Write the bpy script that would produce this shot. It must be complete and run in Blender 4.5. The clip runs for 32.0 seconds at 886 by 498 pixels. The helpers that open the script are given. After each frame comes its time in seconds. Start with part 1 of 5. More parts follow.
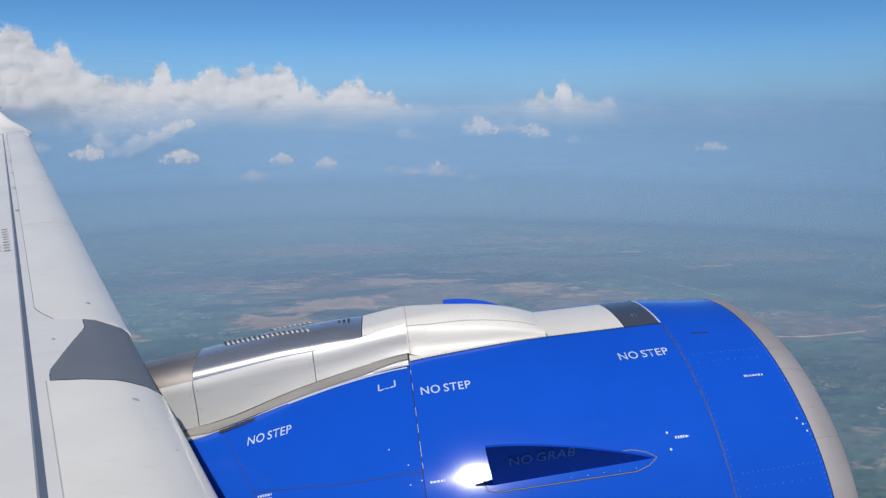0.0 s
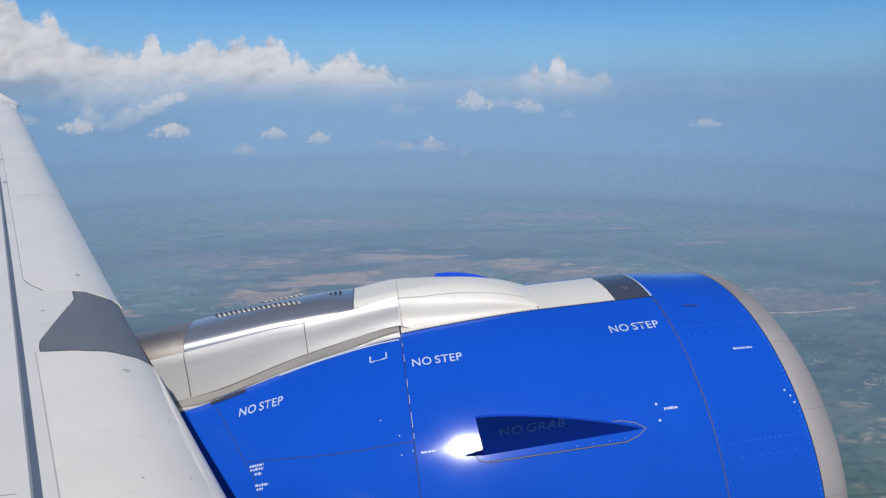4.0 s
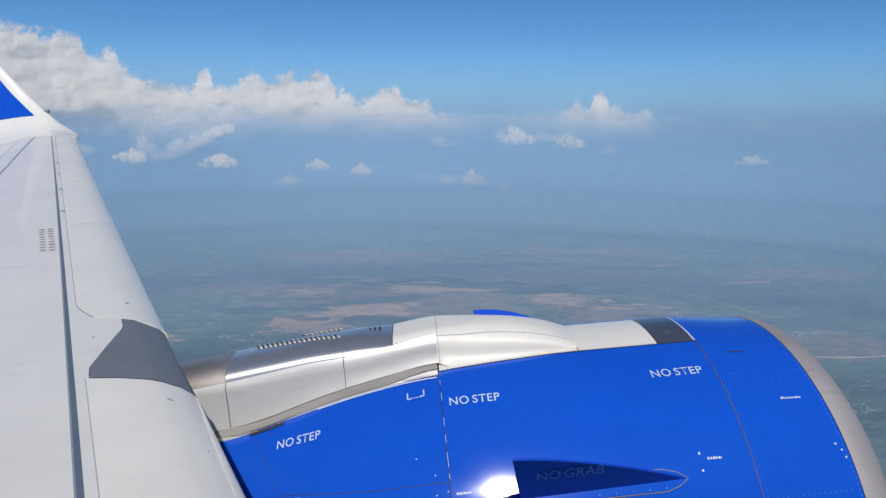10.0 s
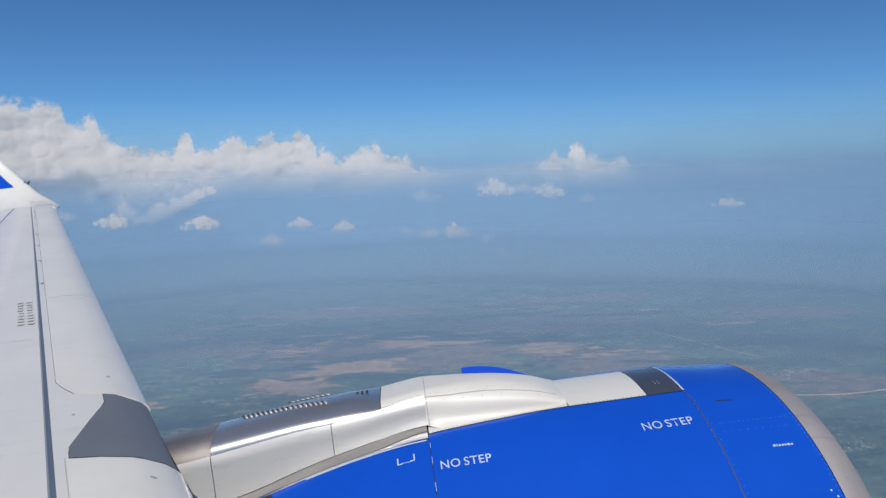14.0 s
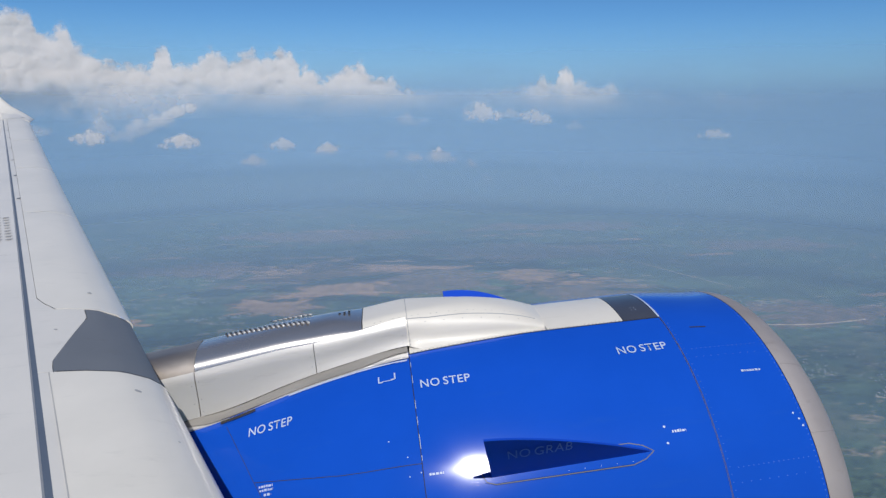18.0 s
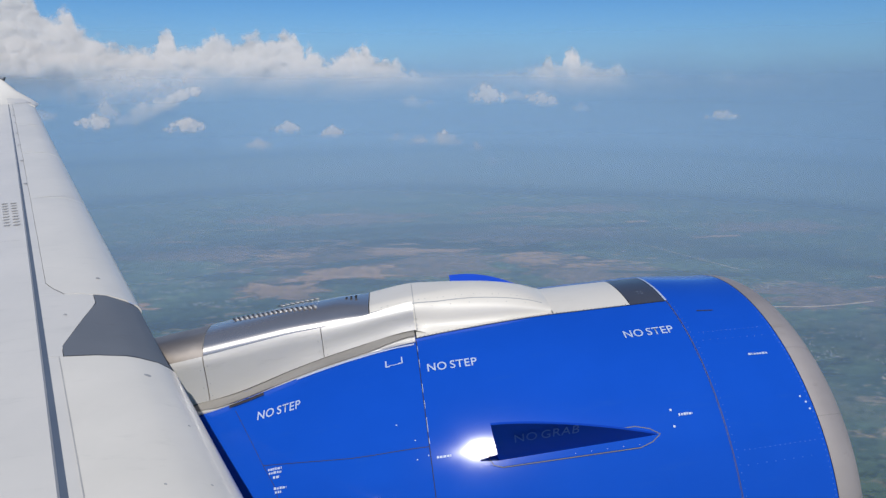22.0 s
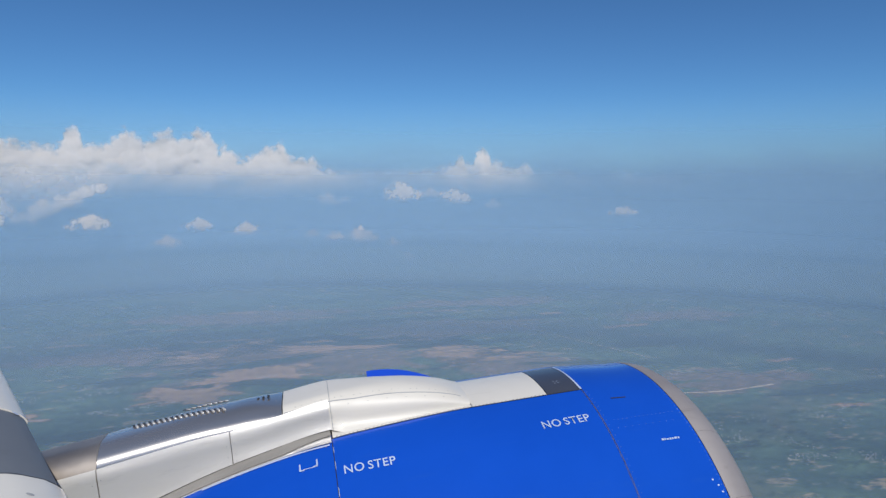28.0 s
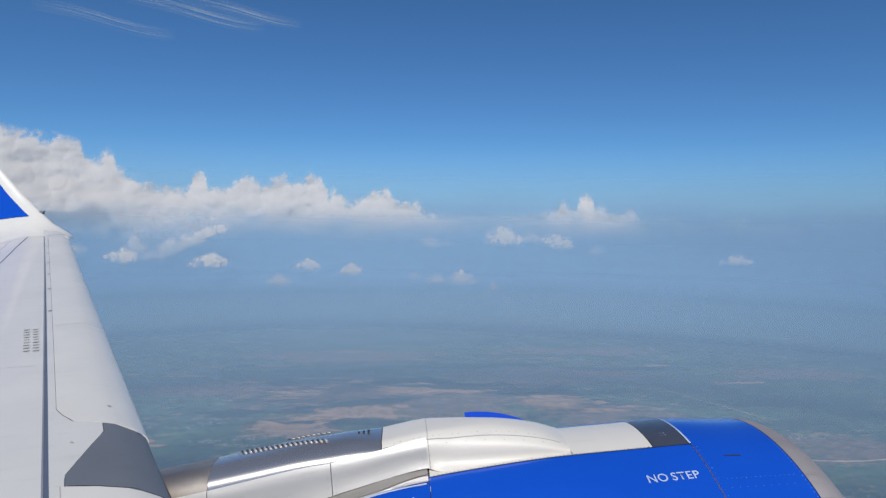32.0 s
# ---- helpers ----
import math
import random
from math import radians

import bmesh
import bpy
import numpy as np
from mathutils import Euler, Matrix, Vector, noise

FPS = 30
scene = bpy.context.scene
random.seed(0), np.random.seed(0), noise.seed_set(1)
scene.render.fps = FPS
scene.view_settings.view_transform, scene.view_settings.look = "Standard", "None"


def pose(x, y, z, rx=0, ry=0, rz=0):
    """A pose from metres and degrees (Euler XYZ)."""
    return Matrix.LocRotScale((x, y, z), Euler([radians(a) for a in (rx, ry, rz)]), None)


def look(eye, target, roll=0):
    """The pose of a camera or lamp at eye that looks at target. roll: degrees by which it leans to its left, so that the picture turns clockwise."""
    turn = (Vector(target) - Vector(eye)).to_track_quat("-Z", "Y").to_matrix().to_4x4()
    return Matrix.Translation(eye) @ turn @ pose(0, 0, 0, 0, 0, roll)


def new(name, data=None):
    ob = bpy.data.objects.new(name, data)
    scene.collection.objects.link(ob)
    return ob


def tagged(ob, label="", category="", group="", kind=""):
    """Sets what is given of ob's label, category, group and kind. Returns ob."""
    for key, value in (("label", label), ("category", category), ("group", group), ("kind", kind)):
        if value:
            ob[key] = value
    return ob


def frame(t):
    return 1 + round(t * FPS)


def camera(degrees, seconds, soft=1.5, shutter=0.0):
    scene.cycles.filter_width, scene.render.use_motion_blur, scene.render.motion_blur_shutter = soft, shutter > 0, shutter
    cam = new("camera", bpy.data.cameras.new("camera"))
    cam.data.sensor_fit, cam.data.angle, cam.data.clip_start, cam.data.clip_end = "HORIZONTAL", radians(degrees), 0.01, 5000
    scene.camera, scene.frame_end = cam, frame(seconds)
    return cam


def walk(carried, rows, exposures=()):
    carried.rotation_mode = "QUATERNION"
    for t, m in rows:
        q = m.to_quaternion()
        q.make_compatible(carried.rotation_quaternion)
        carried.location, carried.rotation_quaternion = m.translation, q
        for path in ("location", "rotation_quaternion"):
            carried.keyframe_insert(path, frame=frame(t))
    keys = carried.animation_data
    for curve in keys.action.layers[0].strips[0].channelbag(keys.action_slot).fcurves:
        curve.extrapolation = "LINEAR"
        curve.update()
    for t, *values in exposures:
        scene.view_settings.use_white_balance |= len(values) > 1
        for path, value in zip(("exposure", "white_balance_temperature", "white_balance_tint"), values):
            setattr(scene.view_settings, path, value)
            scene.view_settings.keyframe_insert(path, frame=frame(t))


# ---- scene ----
CAM_ROWS = (
    # seconds, x, y, z, heading, pitch, roll
    (0, -0.001, 0.007, -0.033, 5.60, -11.96, -0.33),
    (0.5, 0.005, 0.008, -0.037, 6.21, -12.12, 0.31),
    (1, 0.004, 0.011, -0.044, 5.80, -14.42, 0.57),
    (1.5, 0.002, 0.015, -0.045, 5.84, -14.97, 0.47),
    (2, 0.000, 0.009, -0.041, 6.53, -12.91, 0.97),
    (2.5, 0.003, 0.010, -0.046, 5.28, -11.63, -1.17),
    (3, 0.006, 0.016, -0.052, 5.89, -13.05, -0.35),
    (3.5, 0.008, 0.016, -0.056, 6.11, -13.97, -0.11),
    (5.5, 0.004, 0.013, -0.056, 6.04, -14.09, 1.04),
    (6, 0.007, 0.009, -0.053, 4.32, -13.23, 0.88),
    (6.5, 0.006, 0.009, -0.047, 2.76, -13.34, 0.19),
    (7, 0.003, 0.010, -0.039, 2.24, -13.34, 0.21),
    (7.5, 0.001, 0.007, -0.032, 2.66, -12.56, 0.72),
    (8, 0.003, 0.004, -0.027, 2.39, -11.88, 0.28),
    (8.5, 0.000, 0.002, -0.027, 2.94, -11.83, 0.57),
    (9, 0.001, 0.004, -0.027, 3.07, -11.95, 0.70),
    (9.5, 0.000, 0.004, -0.024, 3.14, -12.09, 0.63),
    (10, -0.005, 0.003, -0.021, 2.77, -11.22, 0.56),
    (10.5, -0.003, 0.006, -0.017, 2.59, -11.35, 0.92),
    (11, 0.004, 0.007, -0.019, 4.15, -8.24, -1.82),
    (11.5, 0.006, 0.009, -0.022, 7.70, -9.47, -2.23),
    (12, 0.000, -0.002, -0.007, 6.84, -15.47, -1.35),
    (12.5, 0.004, -0.010, 0.016, 3.65, -14.46, -2.63),
    (13, 0.003, 0.002, 0.020, 2.83, -16.51, -3.38),
    (13.5, 0.001, -0.007, 0.026, 3.03, -6.98, -1.54),
    (14, -0.001, -0.004, 0.021, 4.18, -6.62, -1.56),
    (14.5, -0.003, -0.018, 0.023, 4.26, -7.78, -0.97),
    (15, 0.004, -0.023, 0.026, 3.91, -9.77, -0.77),
    (15.5, 0.001, -0.002, 0.022, 4.76, -11.58, -0.43),
    (17.5, 0.000, 0.003, 0.014, 5.48, -13.05, 0.04),
    (18, 0.001, 0.002, 0.011, 5.54, -13.14, -0.04),
    (18.5, 0.002, 0.002, 0.004, 5.47, -13.18, -0.09),
    (19, -0.000, 0.000, 0.000, 5.49, -13.39, -0.16),
    (19.5, -0.003, 0.003, 0.010, 5.45, -13.91, -0.18),
    (20, -0.003, 0.005, 0.013, 5.46, -14.12, -0.17),
    (20.5, -0.001, 0.004, 0.012, 5.05, -14.48, -0.27),
    (21, -0.002, 0.004, 0.014, 4.85, -14.11, -0.41),
    (21.5, -0.007, 0.007, 0.017, 4.92, -14.62, -0.35),
    (22, -0.003, 0.007, 0.018, 5.02, -14.62, -0.35),
    (22.5, -0.001, 0.010, 0.019, 5.41, -15.25, -0.31),
    (23, 0.004, 0.008, 0.017, 4.95, -14.49, -1.65),
    (23.5, 0.008, 0.006, 0.012, 4.01, -12.53, -2.78),
    (24, 0.013, 0.006, 0.004, 4.11, -13.51, -3.22),
    (24.5, 0.012, 0.013, -0.003, 3.12, -14.64, -4.55),
    (26.5, 0.001, -0.013, 0.007, 3.80, -9.52, -0.88),
    (27, -0.005, -0.010, 0.008, 6.17, -8.05, 1.03),
    (27.5, -0.002, -0.020, 0.014, 6.36, -5.25, 2.00),
    (28, 0.001, -0.006, 0.012, 12.36, -6.39, -0.06),
    (28.5, -0.003, -0.019, 0.018, 9.87, -6.58, -0.26),
    (29, -0.011, -0.020, 0.018, 5.59, -6.02, -0.16),
    (29.5, -0.008, -0.022, 0.013, 5.12, -5.22, -0.20),
    (30, -0.009, -0.020, 0.009, 5.54, -3.76, 0.84),
    (30.5, -0.009, -0.017, 0.007, 3.16, -3.20, 0.65),
    (31, -0.009, -0.017, 0.003, 3.46, -2.75, 0.88),
    (31.5, -0.012, -0.020, -0.009, 3.50, -2.51, 0.84),
    (32, -0.012, -0.022, -0.014, 3.57, -2.55, 0.64),
)


def shot(x, y, z, heading, pitch, roll):
    """A camera pose: heading in degrees from +y towards +x, pitch up, roll clockwise."""
    h, p, r = radians(heading), radians(pitch), radians(roll)
    ahead = Vector((math.sin(h) * math.cos(p), math.cos(h) * math.cos(p), math.sin(p)))
    level = Vector((math.cos(h), -math.sin(h), 0))
    above = level.cross(ahead)
    right = level * math.cos(r) + above * math.sin(r)
    up = above * math.cos(r) - level * math.sin(r)
    m = Matrix((right, up, -ahead)).transposed().to_4x4()
    m.translation = (x, y, z)
    return m


cam = camera(68.02, 32.0, soft=1.35)
walk(cam, [(row[0], shot(*row[1:])) for row in CAM_ROWS], exposures=((0, 0.14), (3.5, 0.14), (8, 0.11), (11, 0.08), (15, 0.05), (32, 0.05)))

# ---- world and sun ----
SUN_DIR = Vector((-0.020, -0.657, 0.754)).normalized()
world = bpy.data.worlds.new("sky")
scene.world = world
world.use_nodes = True
wt = world.node_tree
sky = wt.nodes.new("ShaderNodeTexSky")
sky.sky_type = "NISHITA"
sky.sun_disc = False
sky.sun_elevation = radians(49)
sky.sun_rotation = radians(181)
sky.altitude = 2500
sky.air_density, sky.dust_density, sky.ozone_density = 1.0, 0.0, 9.0
wt.nodes["Background"].inputs["Strength"].default_value = 0.077
tint = wt.nodes.new("ShaderNodeMix")
tint.data_type, tint.blend_type = "RGBA", "MULTIPLY"
tint.inputs[0].default_value = 1.0
tint.inputs[7].default_value = (0.72, 0.985, 1.08, 1)
wt.links.new(sky.outputs[0], tint.inputs[6])
wt.links.new(tint.outputs[2], wt.nodes["Background"].inputs["Color"])

sun_data = bpy.data.lights.new("sun", "SUN")
sun_data.energy, sun_data.angle, sun_data.color = 3.6, radians(0.6), (1.0, 0.965, 0.91)
sun = new("sun", sun_data)
sun.matrix_world = look(SUN_DIR * 60, (0, 0, 0))


# ---- materials ----
def material(name):
    m = bpy.data.materials.new(name)
    m.use_nodes = True
    return m, m.node_tree.nodes, m.node_tree.links, m.node_tree.nodes["Principled BSDF"]


def ramp(nodes, stops):
    r = nodes.new("ShaderNodeValToRGB")
    while len(r.color_ramp.elements) < len(stops):
        r.color_ramp.elements.new(0.5)
    for e, (at, c) in zip(r.color_ramp.elements, stops):
        e.position, e.color = at, (*c, 1) if len(c) == 3 else c
    return r


def noise_tex(nodes, links, scale, detail=4.0, rough=0.55, stretch=None, coords="Object"):
    tc = nodes.new("ShaderNodeTexCoord")
    n = nodes.new("ShaderNodeTexNoise")
    n.inputs["Scale"].default_value, n.inputs["Detail"].default_value, n.inputs["Roughness"].default_value = scale, detail, rough
    if stretch:
        mp = nodes.new("ShaderNodeMapping")
        mp.inputs["Scale"].default_value = stretch
        links.new(tc.outputs[coords], mp.inputs[0])
        links.new(mp.outputs[0], n.inputs["Vector"])
    else:
        links.new(tc.outputs[coords], n.inputs["Vector"])
    return n


def paint(name, a, b, rough, coat=0.0, metal=0.0, bump=0.004, stretch=None, spread=0.12, dirt=None, spec=0.5, coat_rough=0.07):
    """Sprayed or bare skin: two tones, fine orange peel, uneven gloss, optional faint dirt streaks along the air flow."""
    m, nodes, links, bsdf = material(name)
    big = noise_tex(nodes, links, 1.7, 5, 0.6, stretch)
    tone = ramp(nodes, ((0.3, a), (0.72, b)))
    links.new(big.outputs["Fac"], tone.inputs[0])
    colour = tone.outputs[0]
    if dirt:
        streak = noise_tex(nodes, links, 9.0, 6, 0.7, (0.25, 1.6, 1.6))
        mask = ramp(nodes, ((0.58, (0, 0, 0)), (0.80, (0.55, 0.55, 0.55))))
        links.new(streak.outputs["Fac"], mask.inputs[0])
        mix = nodes.new("ShaderNodeMix")
        mix.data_type = "RGBA"
        links.new(mask.outputs[0], mix.inputs[0])
        links.new(colour, mix.inputs[6])
        mix.inputs[7].default_value = (*dirt, 1)
        colour = mix.outputs[2]
    links.new(colour, bsdf.inputs["Base Color"])
    fine = noise_tex(nodes, links, 60, 3, 0.5, stretch)
    gloss = nodes.new("ShaderNodeMapRange")
    gloss.inputs["To Min"].default_value, gloss.inputs["To Max"].default_value = rough * (1 - spread), rough * (1 + spread)
    links.new(big.outputs["Fac"], gloss.inputs["Value"])
    links.new(gloss.outputs[0], bsdf.inputs["Roughness"])
    bsdf.inputs["Metallic"].default_value = metal
    bsdf.inputs["Coat Weight"].default_value = coat
    bsdf.inputs["Coat Roughness"].default_value = coat_rough
    bsdf.inputs["Specular IOR Level"].default_value = spec
    if bump:
        bp = nodes.new("ShaderNodeBump")
        bp.inputs["Strength"].default_value, bp.inputs["Distance"].default_value = 0.25, bump
        links.new(fine.outputs["Fac"], bp.inputs["Height"])
        links.new(bp.outputs[0], bsdf.inputs["Normal"])
    return m


BLUE = paint("blue_paint", (0.0055, 0.070, 0.475), (0.0066, 0.078, 0.52), 0.088, coat=0.12, bump=0, dirt=(0.014, 0.088, 0.47), spec=0.45, coat_rough=0.17)
BLUE.node_tree.nodes["Principled BSDF"].inputs["Anisotropic"].default_value = 0.82
hoop = BLUE.node_tree.nodes.new("ShaderNodeTangent")
hoop.direction_type, hoop.axis = "RADIAL", "X"
BLUE.node_tree.links.new(hoop.outputs[0], BLUE.node_tree.nodes["Principled BSDF"].inputs["Tangent"])
BLUE_DARK = paint("strake_paint", (0.007, 0.06, 0.48), (0.008, 0.065, 0.52), 0.45, coat=0.3, bump=0.0004, spec=0.1, coat_rough=0.3)
WHITE = paint("wing_paint", (0.575, 0.568, 0.55), (0.635, 0.622, 0.598), 0.42, coat=0.15, bump=0.001, dirt=(0.44, 0.44, 0.43))
SLAT = paint("slat_paint", (0.635, 0.618, 0.575), (0.70, 0.678, 0.63), 0.38, coat=0.2, bump=0.001, dirt=(0.50, 0.49, 0.46))
CREAM = paint("pylon_paint", (0.64, 0.615, 0.565), (0.70, 0.675, 0.625), 0.45, coat=0.2, bump=0.001, dirt=(0.48, 0.45, 0.40))
GREY = paint("grey_apron_paint", (0.125, 0.14, 0.165), (0.15, 0.165, 0.19), 0.55, bump=0.001, dirt=(0.11, 0.11, 0.12))
PANEL = paint("dark_panel_paint", (0.045, 0.05, 0.07), (0.062, 0.068, 0.09), 0.35, coat=0.3, bump=0.001)
LIP = paint("lip_alloy", (0.28, 0.26, 0.265), (0.37, 0.345, 0.35), 0.6, metal=0.3, bump=0.001, stretch=(0.4, 1, 1), dirt=(0.17, 0.15, 0.15))
STEEL = paint("pylon_steel", (0.55, 0.525, 0.50), (0.74, 0.71, 0.68), 0.26, metal=0.85, bump=0.0005, stretch=(0.3, 2.5, 2.5), spread=0.3)
brushed = STEEL.node_tree.nodes["Principled BSDF"]
brushed.inputs["Anisotropic"].default_value, brushed.inputs["Anisotropic Rotation"].default_value = 0.8, 0.25
grain_way = STEEL.node_tree.nodes.new("ShaderNodeTangent")
grain_way.direction_type, grain_way.axis = "RADIAL", "X"
STEEL.node_tree.links.new(grain_way.outputs[0], brushed.inputs["Tangent"])
BURNT = paint("heat_stained_steel", (0.29, 0.25, 0.22), (0.46, 0.415, 0.375), 0.42, metal=0.8, bump=0.0012, stretch=(1.2, 2.0, 2.0), spread=0.3)
SIDE = paint("pylon_side_alloy", (0.74, 0.715, 0.685), (0.82, 0.80, 0.77), 0.36, metal=0.5, bump=0.001, stretch=(0.4, 1.5, 1.5), spread=0.25, dirt=(0.5, 0.48, 0.45))
SEAL = paint("grey_sealant", (0.115, 0.115, 0.12), (0.165, 0.165, 0.165), 0.7, bump=0.002, stretch=(0.5, 3, 3))
TROUGH = paint("pale_grey_sealant", (0.21, 0.20, 0.185), (0.30, 0.285, 0.265), 0.55, bump=0.002, stretch=(0.5, 3, 3))
DARK = paint("seam_black", (0.02, 0.021, 0.025), (0.03, 0.03, 0.035), 0.7, bump=0)
GAP = paint("rubber_gap_seal", (0.075, 0.10, 0.15), (0.10, 0.13, 0.18), 0.6, bump=0.001)
SEAM = paint("seam_sealant", (0.07, 0.065, 0.075), (0.11, 0.10, 0.10), 0.7, bump=0)
FADED = paint("faded_marking", (0.22, 0.30, 0.60), (0.32, 0.40, 0.66), 0.45, coat=0.3, bump=0, spec=0.1, coat_rough=0.3)
MARK = paint("white_marking", (0.38, 0.47, 0.66), (0.52, 0.59, 0.74), 0.5, bump=0)
SOFT = paint("worn_grey_line", (0.36, 0.36, 0.37), (0.44, 0.44, 0.44), 0.6, bump=0)
INK = paint("grey_marking", (0.30, 0.31, 0.33), (0.36, 0.37, 0.39), 0.6, bump=0)
RIVET = paint("rivet_metal", (0.04, 0.13, 0.52), (0.14, 0.26, 0.62), 0.4, metal=0.4, bump=0)


# ---- mesh helpers ----
def link_mesh(name, bm, mat, parent=None, label="", smooth=True):
    me = bpy.data.meshes.new(name)
    bmesh.ops.recalc_face_normals(bm, faces=bm.faces)
    bm.to_mesh(me)
    bm.free()
    me.materials.append(mat)
    me.polygons.foreach_set("use_smooth", [smooth] * len(me.polygons))
    ob = new(name, me)
    if parent:
        ob.parent = parent
    if label:
        tagged(ob, label)
    return ob


def part(name, bm, mat, parent, label="", smooth=True):
    return link_mesh(name, bm, mat, parent, label, smooth)


def sharp(ob, degrees=35):
    ob.data.set_sharp_from_angle(angle=radians(degrees))
    return ob


def slab(grid_out, grid_in, closed=False):
    """A solid sheet from an outer and an inner grid of points (rows of equal length)."""
    bm = bmesh.new()
    a = [[bm.verts.new(p) for p in row] for row in grid_out]
    b = [[bm.verts.new(p) for p in row] for row in grid_in]
    nr, nc = len(a), len(a[0])
    wrap = nc if closed else nc - 1
    for i in range(nr - 1):
        for j in range(wrap):
            k = (j + 1) % nc
            bm.faces.new((a[i][j], a[i][k], a[i + 1][k], a[i + 1][j]))
            bm.faces.new((b[i][j], b[i + 1][j], b[i + 1][k], b[i][k]))
    for j in range(wrap):
        k = (j + 1) % nc
        bm.faces.new((a[0][j], b[0][j], b[0][k], a[0][k]))
        bm.faces.new((a[-1][j], a[-1][k], b[-1][k], b[-1][j]))
    if not closed:
        for i in range(nr - 1):
            bm.faces.new((a[i][0], a[i + 1][0], b[i + 1][0], b[i][0]))
            bm.faces.new((a[i][-1], b[i][-1], b[i + 1][-1], a[i + 1][-1]))
    return bm


def loft(rings, caps=True):
    """A tube through rings of equal length."""
    bm = bmesh.new()
    v = [[bm.verts.new(p) for p in ring] for ring in rings]
    n = len(v[0])
    for i in range(len(v) - 1):
        for j in range(n):
            k = (j + 1) % n
            bm.faces.new((v[i][j], v[i][k], v[i + 1][k], v[i + 1][j]))
    if caps:
        bm.faces.new(v[0])
        bm.faces.new(v[-1])
    return bm


def span(a, b, n):
    return [a + (b - a) * i / (n - 1) for i in range(n)]


PLANE = pose(0, 0, 0, 0, -5.827, 0)


def thing(name, label, category, group=""):
    e = new(name)
    e.matrix_world = PLANE
    e.empty_display_size = 0.3
    return tagged(e, label, category, group)


# ---- engine nacelle: a body round an axis that runs fore and aft ----
AXIS_Y, AXIS_Z, TOE = 3.945, -2.687, -0.0078
PROFILE_X = (-2.40, -1.90, -1.55, -1.33, -1.13, -0.95, -0.78, -0.57, -0.36, -0.115, 0.0, 0.75, 1.558, 1.80, 2.07)
PROFILE_R = (0.80, 0.875, 0.925, 0.968, 1.012, 1.058, 1.104, 1.155, 1.197, 1.230, 1.237, 1.240, 1.228, 1.221, 1.2086)


def radius(x):
    """The nacelle's radius, smoothed between its stations."""
    s = 0.0
    for k in range(-3, 4):
        s += float(np.interp(x + 0.05 * k, PROFILE_X, PROFILE_R))
    return s / 7 if x < 1.95 else float(np.interp(x, PROFILE_X, PROFILE_R))


def droop(x, a):
    """How far the inlet's crown bows down ahead of the fan cowl."""
    f = min(1.0, max(0.0, (x - 1.5) / 0.57))
    return 0.034 * f * f * (3 - 2 * f) * max(0.0, math.cos(a)) ** 2


def skin(x, deg, lift=0.0):
    """A point of the nacelle: station x, degrees from the crown (negative towards the cabin)."""
    a = radians(deg)
    r = radius(x) + lift - droop(x, a)
    return Vector((x, AXIS_Y + TOE * x + r * math.sin(a), AXIS_Z + r * math.cos(a)))


def cowl(x0, x1, d0, d1, nx, nd, lift=0.0, thick=0.02):
    """A curved panel of the nacelle."""
    xs, ds = span(x0, x1, nx), span(d0, d1, nd)
    closed = abs(d1 - d0) >= 359.9
    if closed:
        ds = ds[:-1]
    return slab([[skin(x, d, lift) for d in ds] for x in xs], [[skin(x, d, lift - thick) for d in ds] for x in xs], closed)


FOOT_X = (-1.75, -1.33, -1.13, -0.95, -0.78, -0.57, -0.36, -0.115, 0.0)
FOOT_Z = (-1.80, -1.740, -1.713, -1.665, -1.611, -1.558, -1.515, -1.467, -1.455)


def foot(x):
    """Degrees from the crown at which the reverser cowl meets the pylon's foot."""
    return math.degrees(math.atan2(0.272, float(np.interp(x, FOOT_X, FOOT_Z)) - AXIS_Z))


engine = thing("jet_engine", "blue turbofan nacelle with bare metal lip hanging under the wing", "jet engine")


def crown(x):
    """Degrees from the crown at which the blue fan cowl begins."""
    return 11.3 + 2.7 * max(0.0, 1 - x / 0.8) ** 1.5


def cowl_between(x0, x1, near, far, nx, nd, lift=0.0, thick=0.02):
    """A curved panel whose long edges follow two functions of x, in degrees."""
    xs = span(x0, x1, nx)
    return slab([[skin(x, d, lift) for d in span(near(x), far(x), nd)] for x in xs], [[skin(x, d, lift - thick) for d in span(near(x), far(x), nd)] for x in xs])


fan_cowl = sharp(part("fan_cowl", cowl_between(0.0022, 1.5545, crown, lambda x: 360 - crown(x), 30, 120), BLUE, engine, "glossy blue fan cowl panel"))
reverser = sharp(part("reverser_cowl", cowl_between(-1.60, -0.0022, foot, lambda x: 360 - foot(x), 30, 110), BLUE, engine, "glossy blue thrust reverser cowl"))
inlet = sharp(part("inlet_cowl", cowl(1.5578, 2.066, 0, 360, 10, 140), BLUE, engine, "glossy blue inlet cowl"))
part("seam_backing", cowl(-1.3, 2.06, 0, 360, 30, 90, -0.012, 0.01), DARK, engine)


